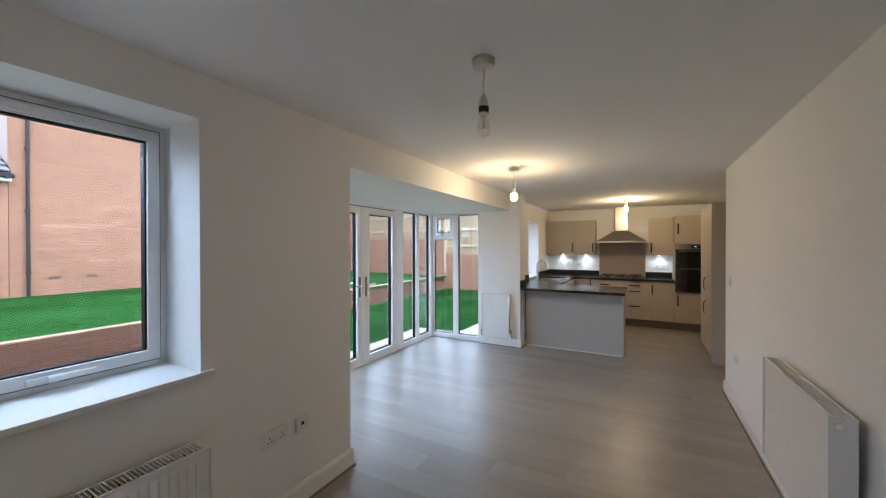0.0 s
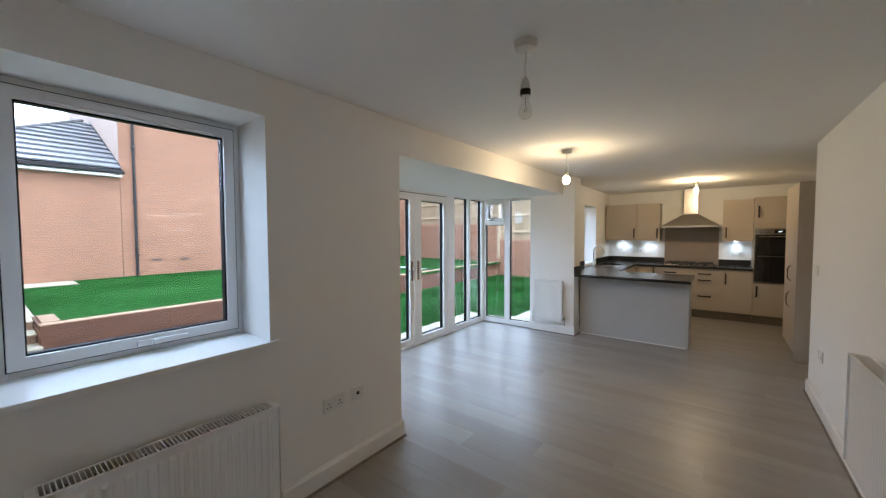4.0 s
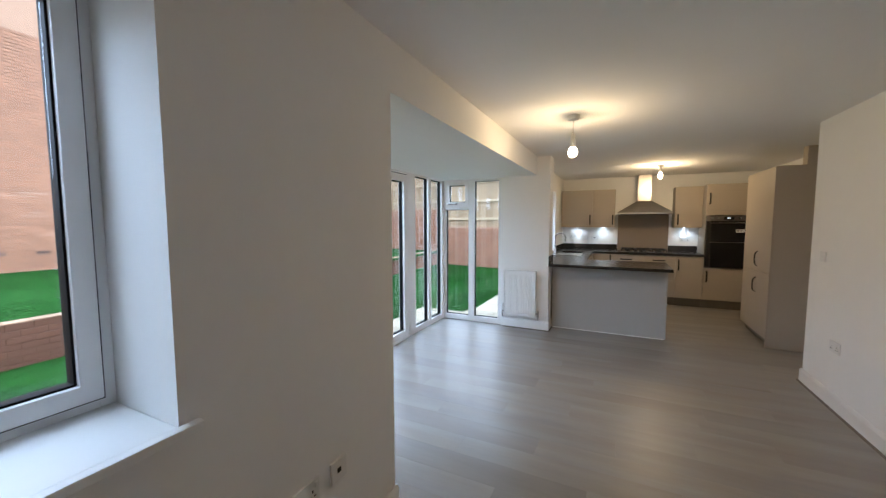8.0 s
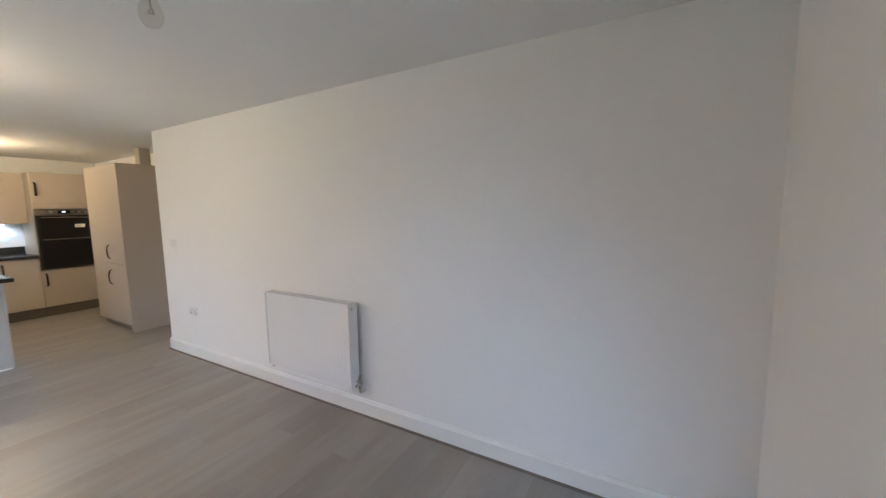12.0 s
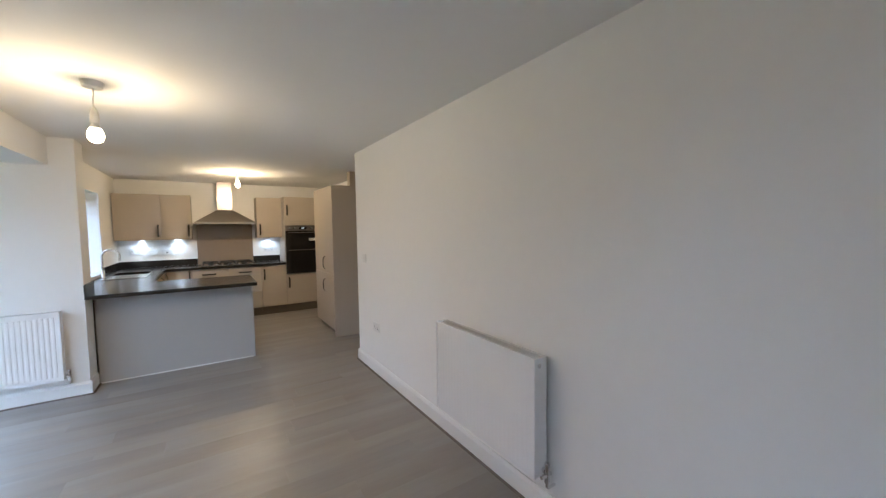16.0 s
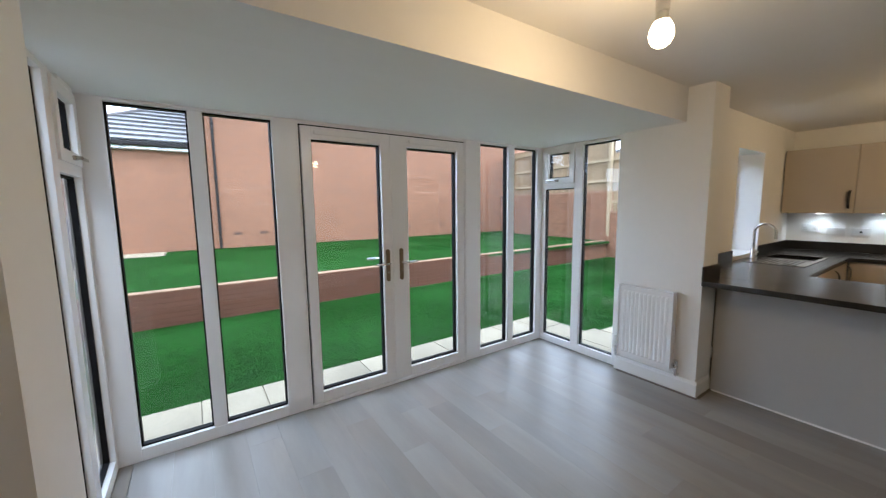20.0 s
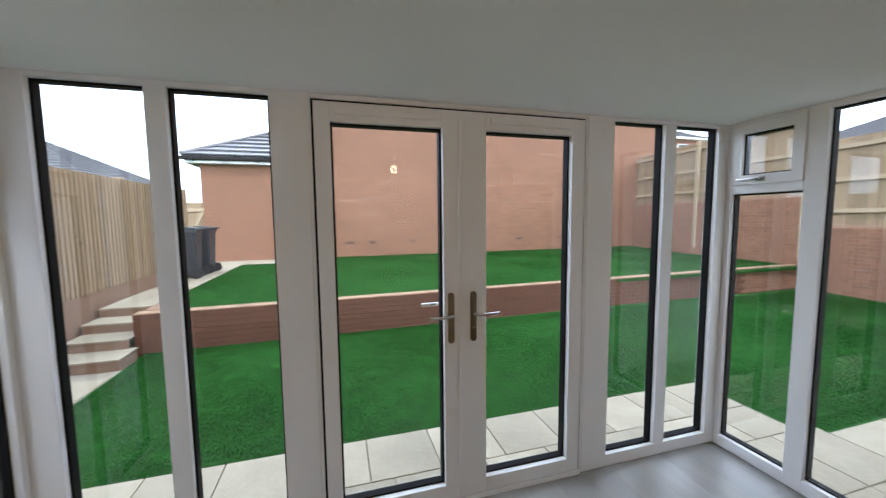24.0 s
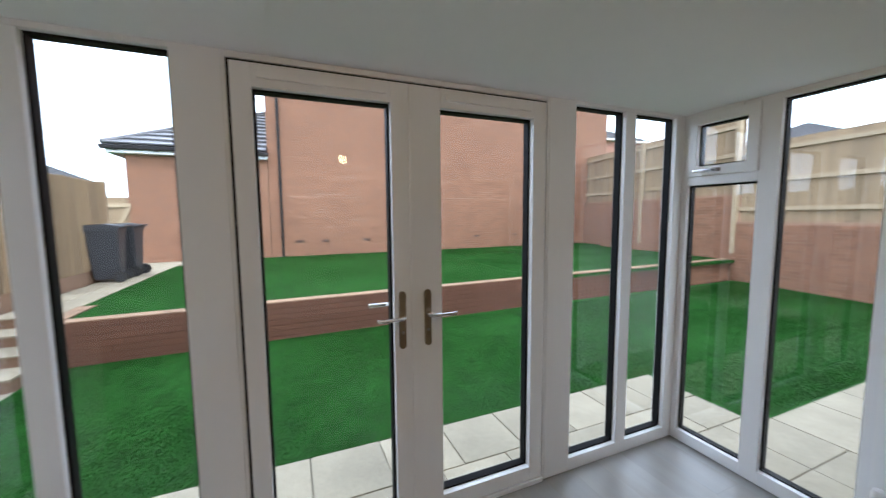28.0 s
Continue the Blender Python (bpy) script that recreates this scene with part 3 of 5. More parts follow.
for y0, y1, g0, g1, hy, sgn in ((4.3235, 5.004, 4.393, 4.916, 4.951, -1), (5.008, 5.7285, 5.145, 5.650, 5.072, 1)):
    leaf = part("door_leaf", boxes(((FX0, y0, 0.026), (FX1 + 0.004, g0, 2.041)), ((FX0, g1, 0.026), (FX1 + 0.004, y1, 2.041)),
                                   ((FX0, g0, 0.026), (FX1 + 0.004, g1, 0.105)), ((FX0, g0, 1.955), (FX1 + 0.004, g1, 2.041)), bev=0.004), UPVC, doors,
                "white glazed door leaf")
    glazed(leaf, 0, -1.425, g0, g1, 0.105, 1.955)
    fx = FX1 + 0.004
    trickle_vent(leaf, 0, fx, 1, g0 + 0.02, g1 - 0.02, 2.0)
    bm = bmesh.new()
    prism(bm, [(hy + 0.016 * math.cos(a), (1.125 if math.sin(a) > 0 else 0.895) + 0.016 * math.sin(a))
               for a in [2 * math.pi * i / 20 + 0.01 for i in range(20)]], 0, fx, fx + 0.009)
    hp = part("handle_plate", bm, BRASSY, leaf, "worn brass handle backplate")
    bm = bmesh.new()
    tube(bm, [(fx + 0.008, hy, 1.03), (fx + 0.045, hy, 1.03), (fx + 0.055, hy + sgn * 0.012, 1.03), (fx + 0.055, hy + sgn * 0.05, 1.028),
              (fx + 0.054, hy + sgn * 0.10, 1.027), (fx + 0.052, hy + sgn * 0.125, 1.029)], 0.0085)
    part("lever", bm, CHROME, hp, "polished lever handle", True)
    part("key_cylinder", lathe(bmesh.new(), (0, 0, 0), [(0.008, 0), (0.008, 0.004)]), CHROME, hp).matrix_basis = pose(fx + 0.009, hy, 0.955, 0, 90, 0)
    bm = bmesh.new()
    tube(bm, [(FX0 - 0.004, hy, 1.055), (FX0 - 0.045, hy, 1.055), (FX0 - 0.052, hy + sgn * 0.03, 1.055), (FX0 - 0.052, hy + sgn * 0.125, 1.055)], 0.010)
    part("outer_lever", bm, CHROME, leaf, "polished outer lever handle", True)
part("meeting_stile", box((FX0 + 0.01, 4.995, 0.03), (FX1 + 0.0095, 5.0135, 2.038), 0.003), UPVC, doors, "slim white cover strip between the leaves")

# living-room window
win = thing("window_living", (-0.33, 1.89, 0.93), "white uPVC tilt window in a deep reveal", "window", kind="structure")
members(win, (((-0.375, 1.435, 0.95), (-0.305, 1.470, 2.11)), ((-0.375, 2.300, 0.95), (-0.305, 2.335, 2.11)),
              ((-0.375, 1.470, 0.95), (-0.305, 2.300, 0.985)), ((-0.375, 1.470, 2.075), (-0.305, 2.300, 2.11))))
lsash = part("sash", ring(0, -0.365, -0.292, 1.466, 2.304, 0.979, 2.079, 0.050), UPVC, win, "white opening sash")
# no seal here: a black ring draws the shade in the sash gap
part("seal", ring(0, -0.306, -0.2975, 1.4625, 2.3075, 0.9755, 2.0825, 0.0055, 0), GASKET_AND_GAP, win, "black ring for the shade in the gap between sash and frame")
glazed(lsash, 0, -0.318, 1.516, 2.254, 1.029, 2.029, 0.010, 0.006)
bm = bmesh.new()
bx(bm, (-0.292, 1.855, 0.986), (-0.278, 1.965, 1.012), 0.004)
bx(bm, (-0.283, 1.912, 0.988), (-0.250, 1.938, 1.012), 0.004)
prism(bm, [(1.912, 0.992), (1.912, 1.012), (1.99, 1.016), (2.050, 1.012), (2.050, 1.002), (1.99, 0.998)], 0, -0.262, -0.248)
part("window_handle", bm, UPVC, lsash, "white espagnolette handle")
trickle_vent(lsash, 0, -0.292, 1, 1.60, 2.20, 2.052, 0.017, 0.018)
part("window_sill", boxes(((-0.31, 1.437, 0.926), (0.0, 2.333, 0.95)), ((0.0, 1.395, 0.925), (0.028, 2.385, 0.951)), bev=0.005), GLOSS, win,
     "white painted sill board with rounded nosing")

# kitchen window
kw = thing("window_kitchen", (-0.30, 8.375, 0.94), "white uPVC kitchen window above the sink", "window", kind="structure")
members(kw, (((-0.36, 8.0, 0.955), (-0.29, 8.045, 2.0)), ((-0.36, 8.705, 0.955), (-0.29, 8.75, 2.0)),
             ((-0.36, 8.045, 0.955), (-0.29, 8.705, 1.0)), ((-0.36, 8.045, 1.955), (-0.29, 8.705, 2.0))))
glazed(kw, 0, -0.325, 8.045, 8.705, 1.0, 1.955)
part("window_sill", box((-0.31, 8.002, 0.935), (-0.045, 8.748, 0.955), 0.004), GLOSS, kw)

# ---- radiators ----


def radiator(name, wall, face, u0, u1, z0, z1, sgn, valve_hi, label, deep=0.10, flute=0.0045):
    """A double panel radiator. wall: axis across it (0: x, 1: y); face: the wall's place; sgn: which way the room lies."""
    def c(d, u, z):
        d = face + sgn * d
        return (d, u, z) if wall == 0 else (u, d, z)
    th = thing(name, c(deep / 2, (u0 + u1) / 2, z0), label, "radiator")
    pitch = 0.0333
    n = max(4, int((u1 - u0 - 0.05) / pitch))
    m0 = (u0 + u1 - n * pitch) / 2

    def panel(dp, out):
        """A pressed panel: a flat sheet with shallow upright flutes."""
        bm = bmesh.new()
        prof = [(u0 + 0.0005, 0.0)]
        for i in range(n):
            a = m0 + i * pitch
            prof += [(a + 0.004, 0.0), (a + 0.010, flute), (a + pitch - 0.010, flute), (a + pitch - 0.004, 0.0)]
        prof.append((u1 - 0.0005, 0.0))
        zs = [(z0 + 0.004, 0), (z0 + 0.035, 0), (z0 + 0.05, 1), (z1 - 0.055, 1), (z1 - 0.038, 0), (z1 - 0.006, 0)]
        grid = [[bm.verts.new(c(dp + out * d * k, u, z)) for u, d in prof] for z, k in zs]
        for r, s in zip(grid, grid[1:]):
            for i in range(len(prof) - 1):
                bm.faces.new((r[i], r[i + 1], s[i + 1], s[i]))
        back = [[bm.verts.new(c(dp - out * 0.010, u, z)) for u in (prof[0][0], prof[-1][0])] for z in (zs[0][0], zs[-1][0])]
        bm.faces.new((back[0][0], back[1][0], back[1][1], back[0][1]))
        bm.faces.new([grid[0][0], back[0][0], back[0][1], *reversed(grid[0][1:])][:2] + [back[0][1]] + [grid[0][-1]])
        return bm
    part("front_panel", panel(deep - 0.010, 1), ENAMEL, th, "white fluted front panel")
    part("back_panel", panel(0.045, -1), ENAMEL, th)
    # fins coloured near black for the shade below the grille
    fins = bmesh.new()
    k = int((u1 - u0) / 0.025)
    for i in range(k):
        u = u0 + 0.02 + i * (u1 - u0 - 0.04) / max(k - 1, 1)
        bx(fins, c(0.050, u - 0.001, z1 - 0.0449), c(deep - 0.022, u + 0.001, z1 - 0.02))
    tagged(part("convector_fins", fins, DULL, th), "convector fins, near black for the shade down inside", kind="stuff")
    # added box, no real part: its dark colour is the shade of the depth
    part("core", box(c(0.049, u0 + 0.01, z0 + 0.03), c(deep - 0.021, u1 - 0.01, z1 - 0.045)), DULL, th, "added dark box for the shade inside the radiator")
    top = bmesh.new()
    bx(top, c(0.030, u0, z1 - 0.006), c(0.040, u1, z1 + 0.002), 0.001)
    bx(top, c(deep - 0.014, u0, z1 - 0.006), c(deep - 0.001, u1, z1 + 0.002), 0.001)
    bx(top, c(0.040, u0, z1 - 0.005), c(deep - 0.014, u0 + 0.022, z1 + 0.001))
    bx(top, c(0.040, u1 - 0.022, z1 - 0.005), c(deep - 0.014, u1, z1 + 0.001))
    j = int((u1 - u0 - 0.05) / 0.0142)
    for i in range(j + 1):
        u = u0 + 0.025 + i * (u1 - u0 - 0.05) / j
        bx(top, c(0.040, u - 0.0018, z1 - 0.005), c(deep - 0.014, u + 0.0018, z1 - 0.0005))
    part("top_grille", top, ENAMEL, th, "white slotted top grille")
    for e0, e1 in ((u0 - 0.004, u0), (u1, u1 + 0.004)):
        part("end_panel", box(c(0.028, e0, z0 + 0.012), c(deep, e1, z1 + 0.002), 0.001), ENAMEL, th)
    for v, end in (((u1 + 0.035) if valve_hi else (u0 - 0.035), 1), ((u0 - 0.03) if valve_hi else (u1 + 0.03), 0)):
        inner = u1 if v > u1 else u0
        bm = bmesh.new()
        rod(bm, c(0.055, inner, z0 + 0.045), c(0.055, v, z0 + 0.045), 0.011)
        rod(bm, c(0.055, v, z0 + 0.060), c(0.055, v, z0 - 0.01), 0.013)
        valve = part("valve", bm, CHROME, th, "chrome valve body", True)
        if end:
            part("valve_head", lathe(bmesh.new(), c(0.055, v, z0 + 0.06), [(0.016, 0), (0.021, 0.012), (0.021, 0.075), (0.016, 0.092), (0.007, 0.094)], 16),
                 PLASTIC, valve, "white thermostatic head", True)
        else:
            part("valve_cap", lathe(bmesh.new(), c(0.055, v, z0 + 0.06), [(0.013, 0), (0.014, 0.02), (0.011, 0.03)], 14), CHROME, valve, "chrome lockshield cap", True)
            nut = rod(bmesh.new(), c(0.030, v, z0 + 0.028), c(0.095, v, z0 + 0.028), 0.010, 12)
            rod(nut, c(0.055, (inner + v) / 2 - 0.006, z0 + 0.045), c(0.055, (inner + v) / 2 + 0.006, z0 + 0.045), 0.0165, 6)
            part("drain_tail", nut, CHROME, valve, "chrome drain tail and union nut")
        part("pipe", tube(bmesh.new(), [c(0.055, v, z0 - 0.01), c(0.055, v, z0 - 0.03), c(0.045, v, z0 - 0.04), c(0.0, v, z0 - 0.04)], 0.008), CHROME, th,
             "short chrome tail pipe", True)
    bm = rod(bmesh.new(), c(deep - 0.03, u0 - 0.010, z1 - 0.035), c(deep - 0.03, u0 - 0.004, z1 - 0.035), 0.011)
    part("air_vent", bm, CHROME, th, "chrome bleed plug", True)
    return th


radiator("radiator", 0, 2.54, 3.415, 4.305, 0.235, 0.845, -1, True, "white double-panel radiator on the long wall", 0.115, 0.0006)
radiator("radiator", 1, 6.74, -0.40, 0.02, 0.185, 0.80, -1, False, "small white upright radiator beside the bay", 0.10, 0.0035)
radiator("radiator", 0, 0.0, 1.48, 2.305, 0.10, 0.655, 1, True, "white double-panel radiator below the living window", 0.135)

# ---- sockets and switches ----


def faceplate(name, wall, face, u, z, w, h, sgn, kind, label, category="socket"):
    def c(d, a, b):
        d = face + sgn * d
        return (d, a, b) if wall == 0 else (a, d, b)
    th = thing(name, c(0, u, z - h / 2), label, category)
    pl = part("plate", box(c(0, u - w / 2, z - h / 2), c(0.010, u + w / 2, z + h / 2), 0.003), PLASTIC, th)
    gangs = {"double": (-1, 1), "single": (0,)}.get(kind, ())
    for g in gangs:
        gu = u + g * w * 0.26
        holes = bmesh.new()
        for du, dz, hw, hh in ((0, 0.004, 0.003, 0.005), (-0.011, -0.016, 0.005, 0.0025), (0.011, -0.016, 0.005, 0.0025)):
            bx(holes, c(0.0095, gu + du - hw, z + dz - hh), c(0.0106, gu + du + hw, z + dz + hh))
        part("pin_slots", holes, SHADOW, pl, "dark pin holes")
        part("rocker", box(c(0.010, gu - 0.006 + g * 0.016, z + 0.016), c(0.0145, gu + 0.006 + g * 0.016, z + 0.034), 0.002), PLASTIC, pl)
    if kind == "switch":
        part("rocker", box(c(0.010, u - 0.008, z - 0.013), c(0.015, u + 0.008, z + 0.013), 0.002), PLASTIC, pl)
    if kind == "aerial":
        part("port", box(c(0.010, u - 0.010, z - 0.010), c(0.012, u + 0.010, z + 0.010), 0.001), SHADOW, pl, "small dark data port")
    return th


faceplate("wall_socket", 0, 0, 2.717, 0.478, 0.148, 0.088, 1, "double", "white double socket below the window wall")
faceplate("wall_socket", 0, 0, 2.896, 0.478, 0.088, 0.088, 1, "aerial", "white single data outlet beside the double socket")
faceplate("wall_socket", 0, 2.54, 5.645, 0.485, 0.148, 0.086, -1, "double", "white double socket low on the long wall")
faceplate("light_switch", 0, 2.54, 5.93, 1.17, 0.086, 0.086, -1, "switch", "white single light switch on the long wall", "switch")
faceplate("wall_socket", 1, 9.77, 0.15, 1.17, 0.148, 0.10, -1, "double", "white double socket above the worktop")
faceplate("appliance_switch", 1, 9.77, 0.365, 1.14, 0.148, 0.086, -1, "switch", "white appliance switch plate above the worktop", "switch")
faceplate("appliance_switch", 1, 9.77, 0.56, 1.14, 0.148, 0.086, -1, "aerial", "white cooker switch plate above the worktop", "switch")
faceplate("wall_socket", 1, 9.77, 2.085, 1.13, 0.16, 0.086, -1, "double", "white double socket beside the oven tower")

# ---- ceiling lights ----


def pendant(name, x, y, lit, label, drop=0.0):
    th = thing(name, (x, y, 1.98 - drop), label, "ceiling light")
    part("ceiling_rose", lathe(bmesh.new(), (x, y, H - 0.036), [(0.030, 0), (0.044, 0.003), (0.050, 0.03), (0.050, 0.036)], 28), BAKELITE, th, "white round ceiling rose", True)
    part("cord", tube(bmesh.new(), [(x, y, H - 0.03), (x + 0.003, y, 2.26 - drop * 0.4), (x - 0.002, y, 2.22 - drop * 0.7), (x, y, 2.175 - drop)], 0.0035, 8), BAKELITE, th, "thin white flex", True)
    holder = part("lamp_holder", lathe(bmesh.new(), (x, y, 2.095 - drop), [(0.019, 0), (0.021, 0.004), (0.021, 0.040), (0.0195, 0.042), (0.0195, 0.050), (0.017, 0.060), (0.009, 0.082), (0.005, 0.086)], 20), BAKELITE, th,
                  "white bulb holder", True)
    if not lit:
        part("collar", lathe(bmesh.new(), (x, y, 2.1015 - drop), [(0.0218, 0), (0.0218, 0.026)], 20), SHADOW, holder, "dark ring of the holder", True)
    if lit:
        prof = [(0.004, -0.068), (0.017, -0.065), (0.028, -0.056), (0.0350, -0.042), (0.0372, -0.028), (0.0350, -0.011), (0.0295, 0.003), (0.0245, 0.012)]
        b = part("bulb", lathe(bmesh.new(), (x, y, 2.053 - drop), prof, 24), BULBLIT, th, "warm glowing bulb", True)
        b.visible_shadow = False
        part("bulb_neck", lathe(bmesh.new(), (x, y, 2.065 - drop), [(0.0245, 0), (0.0200, 0.014), (0.0165, 0.031)], 24), BAKELITE, b, "opaque white neck of the bulb", True)
    else:
        prof = [(0.004, -0.050), (0.014, -0.048), (0.022, -0.040), (0.0275, -0.028), (0.0285, -0.016), (0.026, -0.003), (0.020, 0.014), (0.0155, 0.028), (0.0145, 0.045)]
        b = part("bulb", lathe(bmesh.new(), (x, y, 2.053 - drop), prof, 24), BULBGLASS, th, "clear unlit bulb", True)
        part("filament_stem", tube(bmesh.new(), [(x, y, 2.095 - drop), (x, y, 2.06 - drop), (x + 0.008, y, 2.04 - drop), (x - 0.008, y, 2.037 - drop), (x, y, 2.05 - drop)], 0.0015, 6), STEEL, b)
    return th


pendant("pendant_light", 1.18, 2.865, False, "bare pendant light with an unlit clear bulb", 0.008)
pendant("pendant_light", 0.634, 4.996, True, "bare pendant light with a lit warm bulb")
kl = thing("batten_light", (1.535, 8.30, 2.09), "bare ceiling batten light with a lit warm bulb", "ceiling light")
part("ceiling_rose", lathe(bmesh.new(), (1.535, 8.30, H - 0.028), [(0.036, 0), (0.050, 0.004), (0.054, 0.028)], 28), BAKELITE, kl, "white round batten base", True)
part("lamp_holder", lathe(bmesh.new(), (1.535, 8.30, 2.215), [(0.019, 0), (0.021, 0.004), (0.022, 0.08)], 20), BAKELITE, kl, "", True)
kb = part("bulb", lathe(bmesh.new(), (1.535, 8.30, 2.17), [(0.002, -0.062), (0.014, -0.059), (0.024, -0.048), (0.0305, -0.030), (0.0315, -0.014), (0.029, 0.0), (0.022, 0.020), (0.0185, 0.040)], 24),
          BULBLIT, kl, "warm glowing bulb", True)
kb.visible_shadow = False
part("bulb_cap", lathe(bmesh.new(), (1.535, 8.30, 2.208), [(0.0185, 0), (0.0165, 0.010)], 24), BAKELITE, kb, "pale metal cap of the bulb", True)

# ---- kitchen ----
YF = 9.17          # fronts of the back run
CT = 0.91          # worktop height


def unit(name, a, b, fronts, label, plinth=True, axis=1, face=-1):
    """A cabinet. a, b: corners of the carcass; fronts: (u0, u1, z0, z1, handle) on the face across axis; handle: None or (u, z, upright)."""
    th = thing(name, ((a[0] + b[0]) / 2, (a[1] + b[1]) / 2, a[2]), label, "cabinet")
    part("carcass", box(a, b, 0.001), CARCASS, th)
    lo, hi = a, b
    d = lo[axis] if face < 0 else hi[axis]

    def c(off, u, z):
        v = d + face * off
        return (u, v, z) if axis == 1 else (v, u, z)
    for u0, u1, z0, z1, hd in fronts:
        kind = "drawer_front" if hd and not hd[2] else "door"
        f = part(kind, box(c(0.002, u0 + 0.0015, z0 + 0.0015), c(0.021, u1 - 0.0015, z1 - 0.0015), 0.002), CABINET, th)
        if hd:
            along = (0, 0, 1) if hd[2] else ((1, 0, 0) if axis == 1 else (0, 1, 0))
            out = (0, face, 0) if axis == 1 else (face, 0, 0)
            part("handle", arc_handle(c(0.020, hd[0], hd[1]), along, out, 0.19), HANDLE, f, "dark bronze bow handle", True)
    if plinth:
        pa, pb = list(a), list(b)
        pa[2], pb[2] = 0.004, a[2] - 0.002
        if face < 0:
            pa[axis] += 0.045
            pb[axis] = pa[axis] + 0.018
        else:
            pb[axis] -= 0.045
            pa[axis] = pb[axis] - 0.018
        part("plinth", box(pa, pb, 0.001), KICK, th, "recessed kickboard")
    return th


DR = ((0.735, 0.868, 0.785), (0.440, 0.732, 0.675), (0.150, 0.437, 0.395))


def drawers(x0, x1, hx):
    return [(x0, x1, z0, z1, (hx, hz, False)) for z0, z1, hz in DR]


B0 = YF + 0.021
unit("base_cabinet", (0.575, B0, 0.15), (0.90, 9.76, 0.868), [(0.575, 0.90, 0.15, 0.868, (0.87, 0.76, True))], "taupe base cabinet with one door beside the sink run")
unit("drawer_cabinet", (0.902, B0, 0.15), (1.398, 9.76, 0.868), drawers(0.902, 1.398, 1.13), "taupe three-drawer base cabinet below the hob")
unit("drawer_cabinet", (1.40, B0, 0.15), (1.892, 9.76, 0.868), drawers(1.40, 1.892, 1.645), "taupe three-drawer base cabinet below the hob")
unit("base_cabinet", (1.894, B0, 0.15), (2.288, 9.76, 0.868), [(1.894, 2.288, 0.15, 0.868, (1.935, 0.72, True))], "taupe base cabinet with one door")
unit("oven_tower", (2.29, B0, 0.15), (2.89, 9.76, 2.075),
     [(2.29, 2.89, 0.15, 0.685, (2.335, 0.545, True)), (2.29, 2.89, 1.64, 2.075, (2.335, 1.84, True)), (2.29, 2.89, 1.566, 1.637, None)],
     "taupe tall oven housing with doors above and below")
for y0, y1 in ((7.58, 8.10), (8.102, 8.62), (8.622, 9.145)):
    unit("sink_cabinet", (-0.05, y0, 0.15), (0.545, y1, 0.868 if y0 < 8.1 else 0.74), [(y0, y1, 0.15, 0.868, (y1 - 0.04, 0.74, True))],
         "taupe base cabinet under the sink worktop", True, 0, 1)
for x0, x1 in ((0.57, 1.05), (1.052, 1.53)):
    unit("peninsula_cabinet", (x0, 7.0, 0.15), (x1, 7.52, 0.868), [(x0, x1, 0.15, 0.868, (x1 - 0.04, 0.74, True))], "taupe base cabinet facing into the kitchen", True, 1, 1)
bpnl = thing("peninsula_back_panel", (0.87, 6.987, 0.002), "pale grey-white panel backing the peninsula", "panel")
part("panel_board", box((0.187, 6.978, 0.012), (1.5315, 6.998, 0.871), 0.0015), PANEL, bpnl)
part("edge_strip", box((1.532, 6.976, 0.002), (1.552, 6.998, 0.871), 0.0015), PANEL, bpnl)
part("sealant_bead", prism(bmesh.new(), [(6.972, 0.0006), (6.978, 0.0006), (6.978, 0.012), (6.976, 0.011)], 0, 0.187, 1.5315), GLOSS, bpnl, "white sealant along the floor")
solid("peninsula_end_panel", box((1.532, 6.9985, 0.002), (1.552, 7.54, 0.871), 0.0015), PANEL, "pale grey-white end panel of the peninsula", "panel")
unit("wall_cabinet", (-0.045, 9.441, 1.355), (0.529, 9.765, 2.068), [(-0.045, 0.529, 1.355, 2.068, (0.488, 1.50, True))], "taupe wall cabinet above the worktop", False)
unit("wall_cabinet", (0.531, 9.441, 1.355), (0.922, 9.765, 2.068), [(0.531, 0.922, 1.355, 2.068, (0.884, 1.50, True))], "taupe wall cabinet above the worktop", False)
unit("wall_cabinet", (1.877, 9.441, 1.355), (2.286, 9.765, 2.068), [(1.877, 2.286, 1.355, 2.068, (1.925, 1.50, True))], "taupe wall cabinet above the worktop", False)
unit("tall_cabinet", (2.574, 7.16, 0.10), (3.18, 8.11, 2.078),
     [(7.16, 8.11, 0.862, 2.078, (7.555, 1.005, True)), (7.16, 8.11, 0.10, 0.859, (7.58, 0.68, True))], "taupe tall fridge housing with two doors", True, 0, -1)
tep = thing("tall_end_panel", (2.87, 7.149, 0.003), "taupe end panel of the tall housing", "panel")
part("panel_board", box((2.5725, 7.140, 0.003), (3.19, 7.158, 2.080), 0.001), CABINET, tep)
part("front_edge", box((2.551, 7.140, 0.003), (2.572, 7.158, 2.080), 0.0015), CABINET, tep)
# cabinet taupe in place of paint: the boxing's shaded face put into colour
structure("pipe_boxing", box((2.90, 7.40, 2.085), (3.02, 7.52, H)), CABINET, "narrow duct boxing above the tall housing, taupe for the shade on it", "trim")

# worktops and upstands
wt = thing("worktop", (0.6, 8.2, 0.872), "dark speckled laminate worktop round the kitchen", "worktop")
part("peninsula_top", boxes(((0.172, 6.72, 0.872), (1.577, 7.0, CT)), ((-0.058, 7.0, 0.872), (1.577, 7.55, CT)), bev=0.004), WORKTOP, wt)
part("back_run_top", boxes(((-0.058, 9.15, 0.872), (2.288, 9.768, CT)), bev=0.004), WORKTOP, wt)
